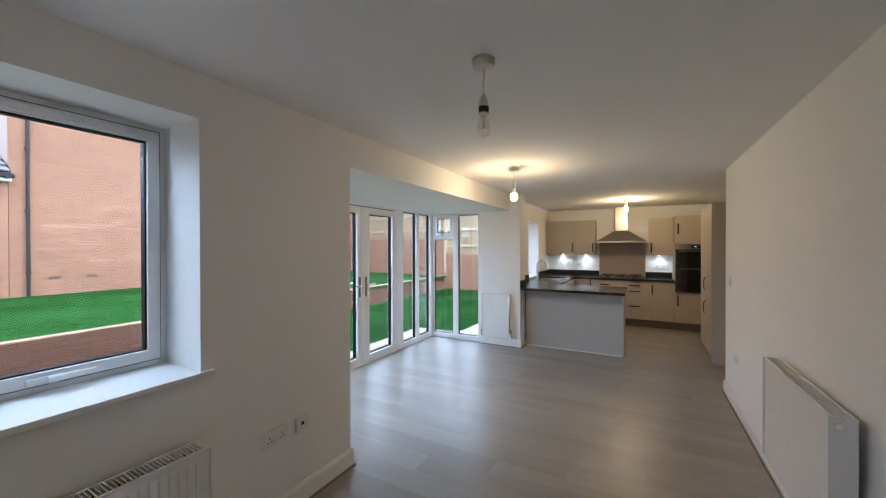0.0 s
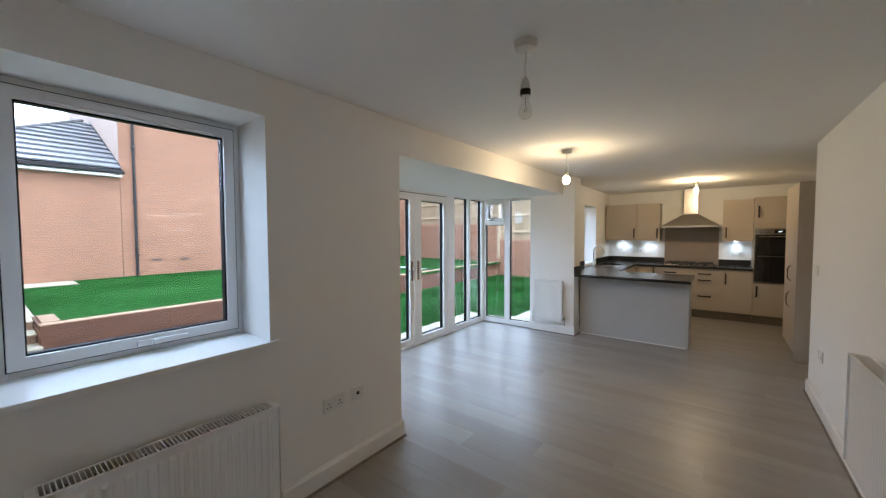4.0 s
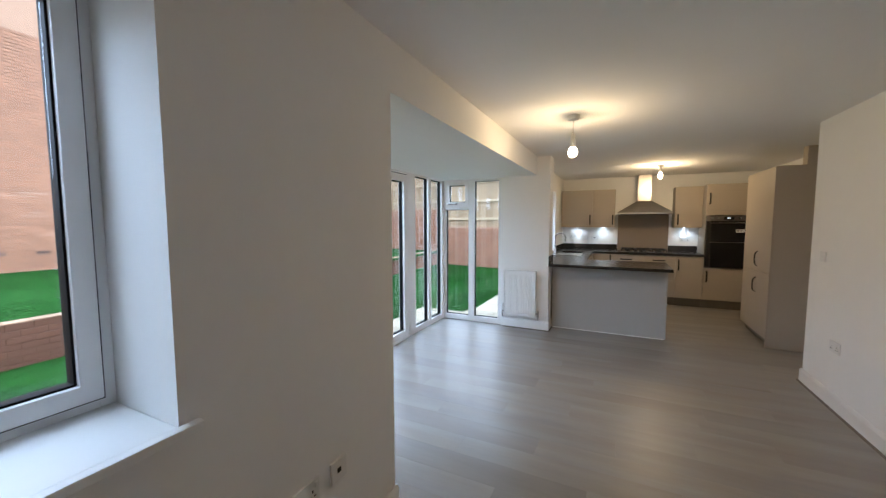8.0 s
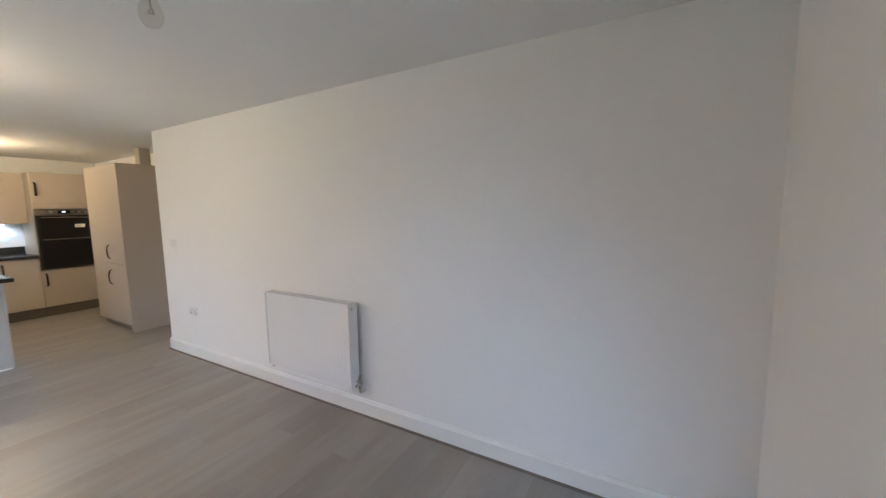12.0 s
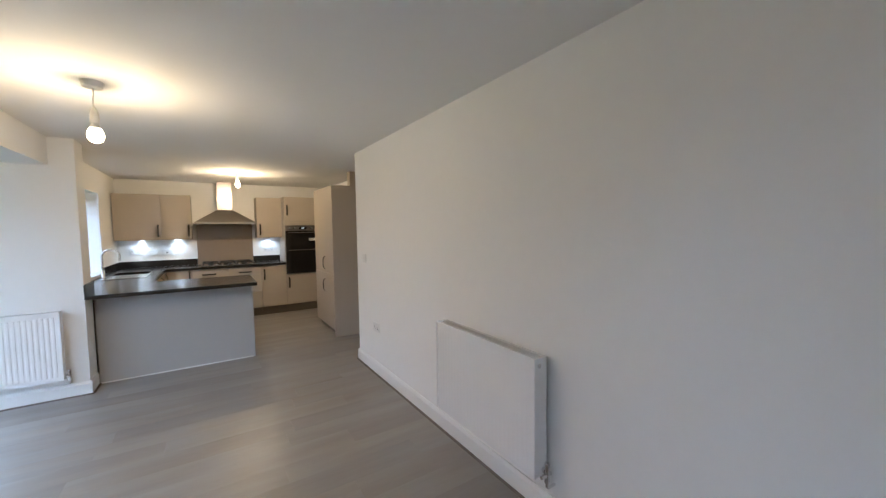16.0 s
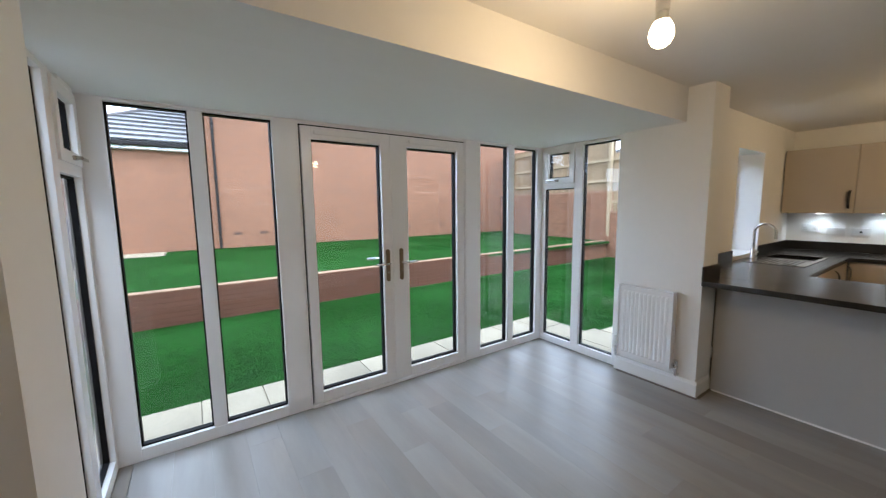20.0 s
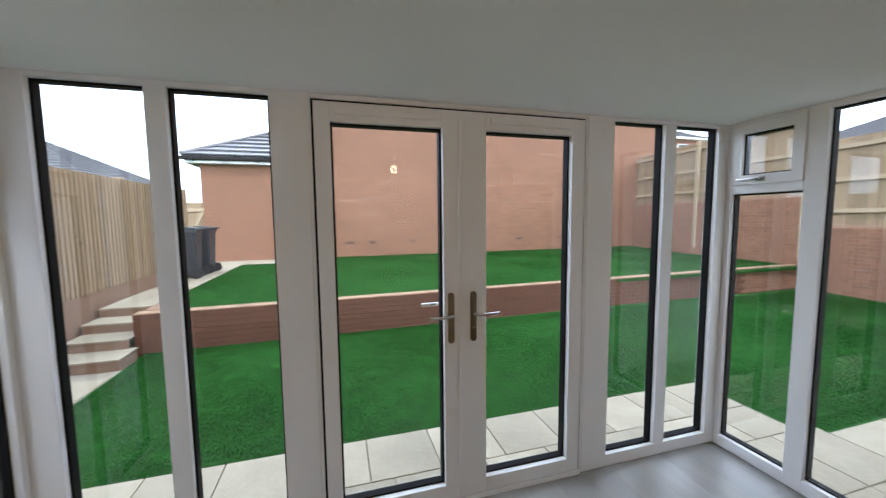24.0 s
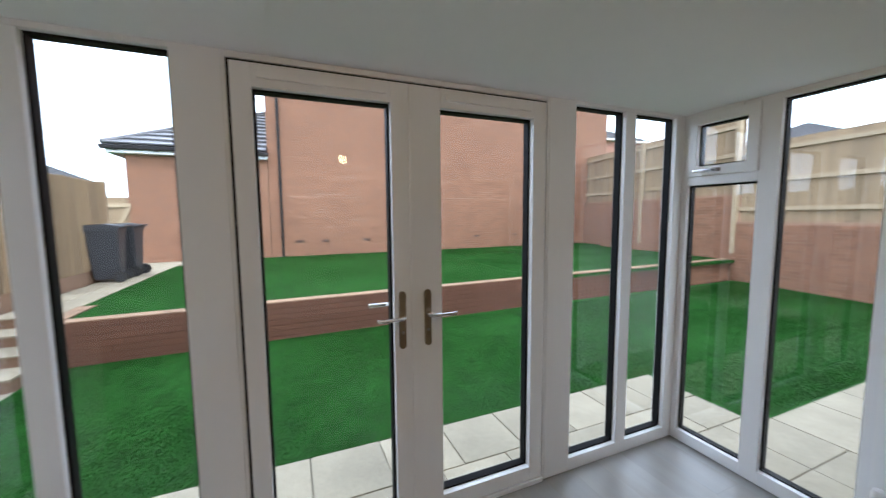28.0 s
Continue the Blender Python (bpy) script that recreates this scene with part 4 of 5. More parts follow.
part("sink_run_top", boxes(((-0.058, 7.551, 0.872), (0.575, 8.55, CT)), ((-0.058, 8.97, 0.872), (0.575, 9.149, CT)),
                           ((-0.058, 8.55, 0.872), (0.05, 8.97, CT)), ((0.43, 8.55, 0.872), (0.575, 8.97, CT))), WORKTOP, wt)
us = thing("upstand", (0.3, 9.7, CT), "dark laminate upstand along the worktop's back", "upstand")
part("upstand_strip", box((0.171, 6.722, CT + 0.001), (0.186, 7.001, 1.015), 0.002), WORKTOP, us)
part("upstand_strip", box((-0.059, 7.002, CT + 0.001), (0.186, 7.017, 1.015), 0.002), WORKTOP, us)
part("upstand_strip", box((-0.059, 7.018, CT + 0.001), (-0.044, 7.998, 1.015), 0.002), WORKTOP, us)
part("upstand_strip", box((-0.059, 8.752, CT + 0.001), (-0.044, 9.752, 1.015), 0.002), WORKTOP, us)
part("upstand_strip", box((-0.059, 9.753, CT + 0.001), (0.975, 9.769, 1.015), 0.002), WORKTOP, us)
part("upstand_strip", box((1.830, 9.753, CT + 0.001), (2.286, 9.769, 1.015), 0.002), WORKTOP, us)
solid("splashback", box((0.977, 9.757, CT + 0.001), (1.828, 9.7695, 1.64), 0.001), SPLASH, "taupe glass splashback behind the hob", "splashback")

# sink and tap
sk = thing("sink", (0.24, 8.5, 0.78), "stainless steel inset sink with a grooved drainer", "sink")
bm = boxes(((0.02, 8.50, CT), (0.46, 8.56, CT + 0.006)), ((0.02, 8.965, CT), (0.46, 9.03, CT + 0.006)), ((0.02, 8.56, CT), (0.055, 8.965, CT + 0.006)),
           ((0.425, 8.56, CT), (0.46, 8.965, CT + 0.006)), bev=0.0025)
part("rim", bm, STEEL, sk)
part("bowl", boxes(((0.055, 8.56, 0.76), (0.425, 8.965, 0.763)), ((0.053, 8.558, 0.76), (0.056, 8.967, CT + 0.004)), ((0.424, 8.558, 0.76), (0.427, 8.967, CT + 0.004)),
                   ((0.056, 8.558, 0.76), (0.424, 8.561, CT + 0.004)), ((0.056, 8.964, 0.76), (0.424, 8.967, CT + 0.004))), STEEL, sk)
bm = box((0.02, 8.06, CT), (0.46, 8.499, CT + 0.005), 0.002)
for i in range(8):
    bx(bm, (0.09 + i * 0.04, 8.10, CT + 0.005), (0.106 + i * 0.04, 8.46, CT + 0.0105), 0.003)
part("drainer", bm, STEEL, sk, "grooved drainer")
part("waste", lathe(bmesh.new(), (0.24, 8.76, 0.763), [(0.038, 0), (0.038, 0.003), (0.03, 0.004)], 20), CHROME, sk)
tp = thing("kitchen_tap", (0.01, 8.40, CT), "chrome mixer tap with a tall swan neck", "tap")
body = part("tap_body", lathe(bmesh.new(), (0.0, 8.40, CT), [(0.026, 0), (0.026, 0.006), (0.020, 0.014), (0.020, 0.085), (0.012, 0.10)], 20), CHROME, tp, "", True)
part("spout", tube(bmesh.new(), [(0, 8.40, CT + 0.09), (0, 8.40, CT + 0.27)] + [(0.085 - 0.085 * math.cos(a), 8.40, CT + 0.27 + 0.085 * math.sin(a)) for a in
     [math.pi * i / 10 for i in range(1, 11)]] + [(0.17, 8.40, CT + 0.21)], 0.011, 12), CHROME, tp, "tall curved spout", True)
part("lever", tube(bmesh.new(), [(0.0, 8.42, CT + 0.05), (0.0, 8.47, CT + 0.06), (0.0, 8.51, CT + 0.085)], 0.006), CHROME, tp, "", True)

# hob
hb = thing("gas_hob", (1.405, 9.45, CT), "five-burner gas hob with cast-iron pan supports", "hob")
part("hob_plate", box((1.03, 9.20, CT + 0.001), (1.78, 9.70, CT + 0.012), 0.004), STEEL, hb)
for bx0, by0, br in ((1.16, 9.33, 0.036), (1.16, 9.58, 0.045), (1.405, 9.45, 0.06), (1.65, 9.33, 0.045), (1.65, 9.58, 0.036)):
    bn = part("burner", lathe(bmesh.new(), (bx0, by0, CT + 0.012), [(br, 0), (br, 0.012), (br * 0.8, 0.014), (br * 0.8, 0.022), (br * 0.7, 0.025)], 20), IRON, hb, "", True)
for gx0, gx1 in ((1.045, 1.275), (1.29, 1.52), (1.535, 1.765)):
    z = CT + 0.042
    xm = (gx0 + gx1) / 2
    bm = boxes(((gx0, 9.24, z), (gx0 + 0.012, 9.66, z + 0.012)), ((gx1 - 0.012, 9.24, z), (gx1, 9.66, z + 0.012)), ((gx0, 9.24, z), (gx1, 9.252, z + 0.012)),
               ((gx0, 9.648, z), (gx1, 9.66, z + 0.012)), ((gx0, 9.445, z), (gx1, 9.455, z + 0.012)), ((xm - 0.005, 9.25, z), (xm + 0.005, 9.40, z + 0.012)),
               ((xm - 0.005, 9.50, z), (xm + 0.005, 9.65, z + 0.012)), bev=0.003)
    for fx0 in (gx0 + 0.006, gx1 - 0.006):
        for fy in (9.25, 9.65):
            rod(bm, (fx0, fy, CT + 0.011), (fx0, fy, z + 0.004), 0.006, 8)
    part("pan_support", bm, IRON, hb, "black cast-iron pan support")
for i in range(5):
    part("control_knob", lathe(bmesh.new(), (1.245 + i * 0.08, 9.225, CT + 0.012), [(0.017, 0), (0.015, 0.018), (0.012, 0.020)], 16), STEEL, hb, "", True)

# cooker hood
hd = thing("cooker_hood", (1.40, 9.5, 1.60), "brushed steel chimney cooker hood", "cooker hood")
bm = bmesh.new()
lo = [(0.965, 9.285), (1.84, 9.285), (1.84, 9.765), (0.965, 9.765)]
mid = [(1.285, 9.50), (1.52, 9.50), (1.52, 9.765), (1.285, 9.765)]
lv = [[bm.verts.new((x, y, z)) for x, y in o] for o, z in ((lo, 1.598), (lo, 1.632), (mid, 1.842))]
for p, q in zip(lv, lv[1:]):
    for i in range(4):
        bm.faces.new((p[i], p[(i + 1) % 4], q[(i + 1) % 4], q[i]))
bm.faces.new(lv[0])
bm.faces.new(lv[-1])
part("canopy", bm, HOODSTEEL, hd)
part("chimney", boxes(((1.29, 9.505, 1.842), (1.515, 9.765, 2.10)), ((1.295, 9.51, 2.10), (1.51, 9.765, H - 0.002)), bev=0.003), HOODSTEEL, hd, "steel telescopic chimney")
part("filter_mesh", box((1.02, 9.33, 1.592), (1.78, 9.72, 1.5985), 0.002), SHADOW, hd)
for i in range(4):
    part("push_button", lathe(bmesh.new(), (0, 0, 0), [(0.006, 0), (0.006, 0.004)], 10), CHROME, hd).matrix_basis = pose(1.34 + i * 0.04, 9.284, 1.615, 90, 0, 0)

# oven
ov = thing("double_oven", (2.59, 9.2, 0.70), "black glass built-in double oven with a steel panel", "oven")
part("oven_body", box((2.30, 9.185, 0.692), (2.88, 9.70, 1.562), 0.002), SHADOW, ov)
cp = part("control_panel", box((2.30, 9.148, 1.468), (2.88, 9.184, 1.562), 0.003), STEEL, ov, "steel control panel")
part("clock_display", box((2.53, 9.1455, 1.492), (2.66, 9.1482, 1.540), 0.0005), OVENGLASS, cp, "black clock window")
part("clock_digits", boxes(((2.575, 9.1445, 1.510), (2.592, 9.1452, 1.524)), ((2.597, 9.1445, 1.510), (2.614, 9.1452, 1.524))), LCD, cp, "small lit clock digits")
for kx in (2.37, 2.45, 2.74, 2.82):
    part("knob", lathe(bmesh.new(), (0, 0, 0), [(0.019, 0), (0.017, 0.022), (0.013, 0.024)], 18), STEEL, cp, "", True).matrix_basis = pose(kx, 9.148, 1.515, 90, 0, 0)
for z0, z1, hz in ((1.142, 1.462, 1.437), (0.712, 1.136, 1.122)):
    d = part("oven_door", box((2.302, 9.150, z0), (2.878, 9.184, z1), 0.003), OVENGLASS, ov, "black glass oven door")
    bm = rod(bmesh.new(), (2.34, 9.128, hz), (2.84, 9.128, hz), 0.008)
    for hx in (2.36, 2.82):
        rod(bm, (hx, 9.128, hz), (hx, 9.151, hz), 0.006)
    part("door_bar", bm, STEEL, d, "steel bar handle", True)
    if z0 > 1:
        sticker = part("sticker", box((2.695, 9.1488, 1.285), (2.805, 9.1502, 1.335)), PLASTIC, d, "small white sticker with grey lines of print")
        for k in range(3):
            part("print_line", box((2.705, 9.1478, 1.295 + 0.012 * k), (2.790 - 0.02 * (k % 2), 9.1486, 1.299 + 0.012 * k)), DULL, d)
part("lower_trim", box((2.302, 9.150, 0.692), (2.878, 9.184, 0.708), 0.002), STEEL, ov)
for lx in (0.24, 0.72, 2.07):
    sp = thing("cabinet_light", (lx, 9.66, 1.347), "small lit round light under the wall cabinet", "light")
    part("bezel", lathe(bmesh.new(), (lx, 9.66, 1.3475), [(0.034, 0), (0.034, 0.0065)], 20), CHROME, sp, "", True)
    part("lens", lathe(bmesh.new(), (lx, 9.66, 1.346), [(0.026, 0), (0.027, 0.0014)], 20), SPOTLIT, sp, "bright cool-white lens")

# ---- garden ----
G0, G1 = -0.15, 0.34      # lower and upper ground
rng = np.random.default_rng(4)


def quads(name, blocks, material, label, category, kind="stuff", parent=None):
    """Many plain boxes (lo, hi corners as arrays) in one mesh, each without its hidden sixth side being special."""
    blocks = np.asarray(blocks, float)
    n = len(blocks)
    lo, hi = blocks[:, 0], blocks[:, 1]
    co = np.empty((n, 8, 3))
    for k in range(8):
        for ax in range(3):
            co[:, k, ax] = np.where((k >> ax) & 1, hi[:, ax], lo[:, ax])
    f = np.array(((0, 2, 3, 1), (4, 5, 7, 6), (0, 1, 5, 4), (2, 6, 7, 3), (0, 4, 6, 2), (1, 3, 7, 5)))
    faces = (f[None] + 8 * np.arange(n)[:, None, None]).reshape(-1, 4)
    me = bpy.data.meshes.new(name)
    me.from_pydata(co.reshape(-1, 3).tolist(), [], faces.tolist())
    me.materials.append(material)
    ob = new(name, me)
    if parent:
        ob.parent = parent
        if parent in BASE:
            ob.matrix_parent_inverse = BASE[parent]
        return tagged(ob, label, kind=kind)
    return tagged(ob, label, category, kind=kind)


def brick_blocks(y0, y1, z0, z1, xf, proud=0.006, holes=()):
    """Stretcher-bond bricks on a wall that faces +x at xf."""
    out = []
    for r in range(int((z1 - z0) / 0.075)):
        z = z0 + r * 0.075
        y = y0 - (0.1125 if r % 2 else 0)
        while y < y1:
            a, b = max(y, y0) + 0.005, min(y + 0.225, y1) - 0.005
            if b - a > 0.03 and not any(h[0] < b and h[1] > a and h[2] < z + 0.065 and h[3] > z for h in holes):
                j = rng.uniform(-0.002, 0.002)
                out.append(((xf - 0.05, a, z + 0.005), (xf + proud + j, b, z + 0.070)))
            y += 0.225
    return out


# ground sheet with the steps in level
structure("ground", boxes(((-300, -300, -2.2), (300, 300, -1.9))), SOIL, "grassy ground reaching the horizon", "ground")
structure("ground_lower", boxes(((-5.92, -3, -1.9), (-0.37, 16, G0 - 0.05)), ((-0.37, -3, -1.9), (8, 1.05, G0 - 0.05)), ((-0.37, 9.91, -1.9), (8, 16, G0 - 0.05))),
          SOIL, "turf bed of the lower lawn", "ground")
structure("ground_upper", boxes(((-40, -30, -1.9), (-5.92, 40, G1 - 0.05))), SOIL, "turf bed of the upper lawn", "ground")

FARX = -11.29
vents = [4.748, 5.45, 6.70, 10.6, 12.18, 14.35]
far = thing("far_house", (-15, 10, G1), "red brick gable wall of the neighbouring house", "house")
part("wall", boxes(((-18.6, 3.985, G1 - 0.2), (FARX - 0.006, 16.6, 8.5)),), MORTAR, far, "brick wall with pale mortar joints")
part("side_wall", boxes(((-18.6, 3.975, G1 - 0.2), (FARX - 0.02, 3.9835, 8.5))), SIDEWALL, far, "cream-pink side wall, paler than the brick front")
quads("brickwork", brick_blocks(3.98, 16.6, G1 + 0.0, 5.8, FARX, 0.004), BRICKS, "red facing brickwork", "", parent=far)
part("roof", prism(bmesh.new(), [(3.6, 8.5), (16.9, 8.5), (10, 12.5)], 0, -19.0, -10.9), TILE, far)
part("corner_trim", box((-18.7, 3.93, G1), (-18.5, 3.974, 8.5)), FASCIA, far, "white corner trim")
smear = []
for i in range(55):
    sy, sl, sz = rng.uniform(4.4, 15.8), rng.uniform(0.1, 0.9) ** 2 * 1.1 + 0.06, G1 + 0.075 * int(rng.integers(4, 62))
    smear.append(((FARX - 0.004, sy, sz - 0.005), (FARX + 0.0052, sy + sl, sz + rng.uniform(0.004, 0.009))))
smear += [((FARX - 0.004, y0, G1 + 0.075 * 23 - 0.006), (FARX + 0.0054, y0 + 0.9 + 0.5 * math.sin(y0 * 7), G1 + 0.075 * 23 + 0.006)) for y0 in np.arange(4.5, 15.0, 1.6)]
quads("mortar_smears", smear, SMEAR, "whitish mortar smears along the joints", "", parent=far)
for v in vents:
    vb = part("air_brick", ring(0, FARX - 0.01, FARX + 0.010, v - 0.110, v + 0.110, 0.722, 0.796, 0.012, 0), VENT, far, "brown airbrick vent")
    part("grille", boxes(*[((FARX, v - 0.098, 0.735 + 0.018 * k), (FARX + 0.0075, v + 0.098, 0.747 + 0.018 * k)) for k in range(3)]), VENT, vb, "dark brown vent slots")
dp = thing("downpipe", (FARX + 0.06, 4.28, G1), "black plastic rainwater downpipe on the brick wall", "downpipe")
part("pipe", rod(bmesh.new(), (FARX + 0.06, 4.28, G1), (FARX + 0.06, 4.28, 8.3), 0.034), BLACKPVC, dp, "", True)
for z in (0.9, 2.4, 3.9, 5.4, 6.9):
    part("bracket", box((FARX, 4.23, z), (FARX + 0.10, 4.33, z + 0.045), 0.004), BLACKPVC, dp)

gar = thing("garage", (-13.5, 2.4, G1), "red brick garage with a hipped grey tiled roof", "garage")
GE = 3.10          # underside of its soffit
part("wall", box((-17, 0.80, G1 - 0.2), (FARX + 0.030, 3.97, GE)), MORTAR, gar)
quads("brickwork", brick_blocks(0.80, 3.97, G1, GE, FARX + 0.036, 0.004), BRICKS, "red facing brickwork", "", parent=gar)
part("soffit", box((FARX + 0.04, 0.50, GE - 0.04), (FARX + 0.24, 3.99, GE - 0.015)), FASCIA, gar, "white soffit board")
part("fascia", box((FARX + 0.21, 0.50, GE - 0.015), (FARX + 0.235, 3.99, GE + 0.13)), FASCIA, gar, "white fascia board")
part("fascia", box((-17, 0.50, GE - 0.04), (FARX + 0.205, 0.525, GE + 0.13)), FASCIA, gar, "white fascia board")
bm = bmesh.new()
prof = [(FARX + 0.236, GE + 0.125), (FARX + 0.242, GE + 0.055), (FARX + 0.29, GE + 0.03), (FARX + 0.338, GE + 0.055), (FARX + 0.345, GE + 0.125)]
prism(bm, prof, 1, 0.42, 4.02)
part("gutter", bm, BLACKPVC, gar, "black gutter")
for gy in (0.7, 1.5, 2.3, 3.1, 3.9):
    part("gutter_bracket", box((FARX + 0.235, gy - 0.025, GE + 0.01), (FARX + 0.352, gy + 0.025, GE + 0.075), 0.006), BLACKPVC, gar)
EAVE = [(FARX + 0.27, 0.45), (FARX + 0.27, 3.965), (-19.0, 3.965), (-19.0, 0.45)]
RIDGE = [(-14.9, 3.80), (-14.9, 3.962), (-15.2, 3.962), (-15.2, 3.80)]
GR0, GR1 = GE + 0.14, 5.20
bm = bmesh.new()
e = [bm.verts.new((x, y, GR0)) for x, y in EAVE]
r = [bm.verts.new((x, y, GR1)) for x, y in RIDGE]
for i in range(4):
    bm.faces.new((e[i], e[(i + 1) % 4], r[(i + 1) % 4], r[i]))
bm.faces.new(r)
bm.faces.new(list(reversed(e)))
part("roof", bm, TILE, gar, "grey hipped tiled roof")
hip = bmesh.new()
h0, h1 = Vector((*EAVE[0], GR0 + 0.06)), Vector((*RIDGE[0], GR1 + 0.06))
for k in range(13):
    rod(hip, h0.lerp(h1, k / 13), h0.lerp(h1, (k + 1.06) / 13), 0.055, 10, 0.048)
part("hip_tiles", hip, TILE, gar, "half-round hip tiles", True)
part("verge", prism(bmesh.new(), [(EAVE[1][0], GR0 - 0.03), (EAVE[1][0], GR0 + 0.09), (-14.9, GR1 + 0.09), (-14.9, GR1 - 0.03)], 1, 3.965, 3.974), BLACKPVC, gar, "dark verge trim")


def courses(parent, e0, e1, r0, r1, n, lift=0.03, material=TILE):
    """Lapped tile courses up one roof slope between eave e0-e1 and ridge r0-r1."""
    bm = bmesh.new()
    e0, e1, r0, r1 = (Vector(p) for p in (e0, e1, r0, r1))
    nrm = (e1 - e0).cross(r0 - e0).normalized()
    if nrm.z < 0:
        nrm.negate()
    for i in range(n):
        a, b = i / n, (i + 1.25) / n
        b = min(b, 1)
        p, q = e0.lerp(r0, a), e1.lerp(r1, a)
        s, t = e0.lerp(r0, b), e1.lerp(r1, b)
        lo = [bm.verts.new(v + nrm * k) for v, k in ((p, lift * 0.55), (q, lift * 0.55), (t, 0.004), (s, 0.004))]
        hi = [bm.verts.new(v) for v in (p + nrm * lift, q + nrm * lift, t + nrm * 0.008, s + nrm * 0.008)]
        for k in range(4):
            bm.faces.new((lo[k], lo[(k + 1) % 4], hi[(k + 1) % 4], hi[k]))
        bm.faces.new(hi)
    return part("tile_courses", bm, material, parent)


for i in range(2):
    a, b = (EAVE[0], EAVE[1]) if i == 0 else (EAVE[3], EAVE[0])
    c, d = (RIDGE[0], RIDGE[1]) if i == 0 else (RIDGE[3], RIDGE[0])
    courses(gar, (*a, GR0), (*b, GR0), (*c, GR1), (*d, GR1), 11, 0.075)


def hip_house(name, x0, x1, y0, y1, eave, ridge, label, along):
    th = thing(name, ((x0 + x1) / 2, (y0 + y1) / 2, -1.9), label, "house")
    part("wall", box((x0, y0, -1.9), (x1, y1, eave)), RENDERED, th, "brick walls")
    o = 0.4
    part("fascia", box((x0 - o, y0 - o, eave - 0.12), (x1 + o, y1 + o, eave + 0.02)), FASCIA, th, "white fascia")
    e = [(x0 - o, y0 - o), (x1 + o, y0 - o), (x1 + o, y1 + o), (x0 - o, y1 + o)]
    xm, ym = (x0 + x1) / 2, (y0 + y1) / 2
    h = min(x1 - x0, y1 - y0) / 2 + o
    r = [(xm, y0 - o + h), (xm, y0 - o + h), (xm, y1 + o - h), (xm, y1 + o - h)] if along == 1 else [(x0 - o + h, ym), (x1 + o - h, ym), (x1 + o - h, ym), (x0 - o + h, ym)]
    bm = bmesh.new()
    ev = [bm.verts.new((*p, eave + 0.02)) for p in e]
    rv = [bm.verts.new((*p, ridge)) for p in r]
    for i in range(4):
        bm.faces.new((ev[i], ev[(i + 1) % 4], rv[(i + 1) % 4], rv[i]))
    part("roof", bm, FARTILE, th, "grey tiled hip roof")
    for i in range(4):
        if (Vector(e[i]) - Vector(e[(i + 1) % 4])).length > 1:
            courses(th, (*e[i], eave + 0.03), (*e[(i + 1) % 4], eave + 0.03), (*r[i], ridge), (*r[(i + 1) % 4], ridge), 14, 0.05, FARTILE)
    for i in range(3):
        yy = y0 + (y1 - y0) * (i + 0.5) / 3
        w = part("window", box((x1 - 0.02, yy - 0.5, eave - 1.5), (x1 + 0.03, yy + 0.5, eave - 0.4)), FASCIA, th, "white window")
        part("pane", box((x1 + 0.02, yy - 0.43, eave - 1.43), (x1 + 0.036, yy + 0.43, eave - 0.47)), DARKGLASS, w)
    return th


hip_house("neighbour_house", -24.5, -17.2, -20, -5.2, 3.3, 5.4, "brick bungalow with a grey roof beyond the fence", 1)
hip_house("neighbour_house", -17.5, -10.5, 34.5, 42, 5.9, 7.7, "brick house with a pale grey roof beyond the fence", 1)
hip_house("neighbour_house", -30, -20.5, 20.5, 30, 7.0, 9.6, "brick house with a grey roof behind the gable house", 0)

# retaining wall between the lawns
RWX, RW0, RW1 = -4.98, 1.90, 14.5
TURN = math.atan2(-0.37, RW1 - RW0)      # it leans away slightly along its length


def rw(y):
    return RWX - 0.37 * (y - RW0) / (RW1 - RW0)


ret = tagged(thing("retaining_wall", (RWX, 8, G0), "low red brick retaining wall between two lawns", "garden wall"))
bm = bmesh.new()
prism(bm, [(rw(RW0) - 0.008, RW0 + 0.008), (rw(RW1) - 0.008, RW1), (rw(RW1) - 0.21, RW1), (rw(RW0) - 0.21, RW0 + 0.008)], 2, G0 - 0.3, G1 - 0.012)
bx(bm, (-6.0, RW0 + 0.008, G0 - 0.3), (rw(RW0) - 0.21, RW0 + 0.21, G1 - 0.012))
part("core", bm, BEDDING, ret, "mortar and backing of the wall")
wallbm = bmesh.new()
bx(wallbm, (-0.0, 0.005, 0.005), (0.10, 0.22, 0.070), 0.003)
brick_me = mesh_of("brick", wallbm, BRICK)
half = bmesh.new()
bx(half, (-0.0, 0.005, 0.005), (0.10, 0.1075, 0.070), 0.003)
half_me = mesh_of("brick_half", half, BRICK)
wall_turn = -math.degrees(math.atan2(-0.37, RW1 - RW0))


def piece(name, me, m, parent):
    ob = new(name, me)
    ob.parent = parent
    if parent in BASE:
        ob.matrix_parent_inverse = BASE[parent]
    ob.matrix_basis = m
    return ob


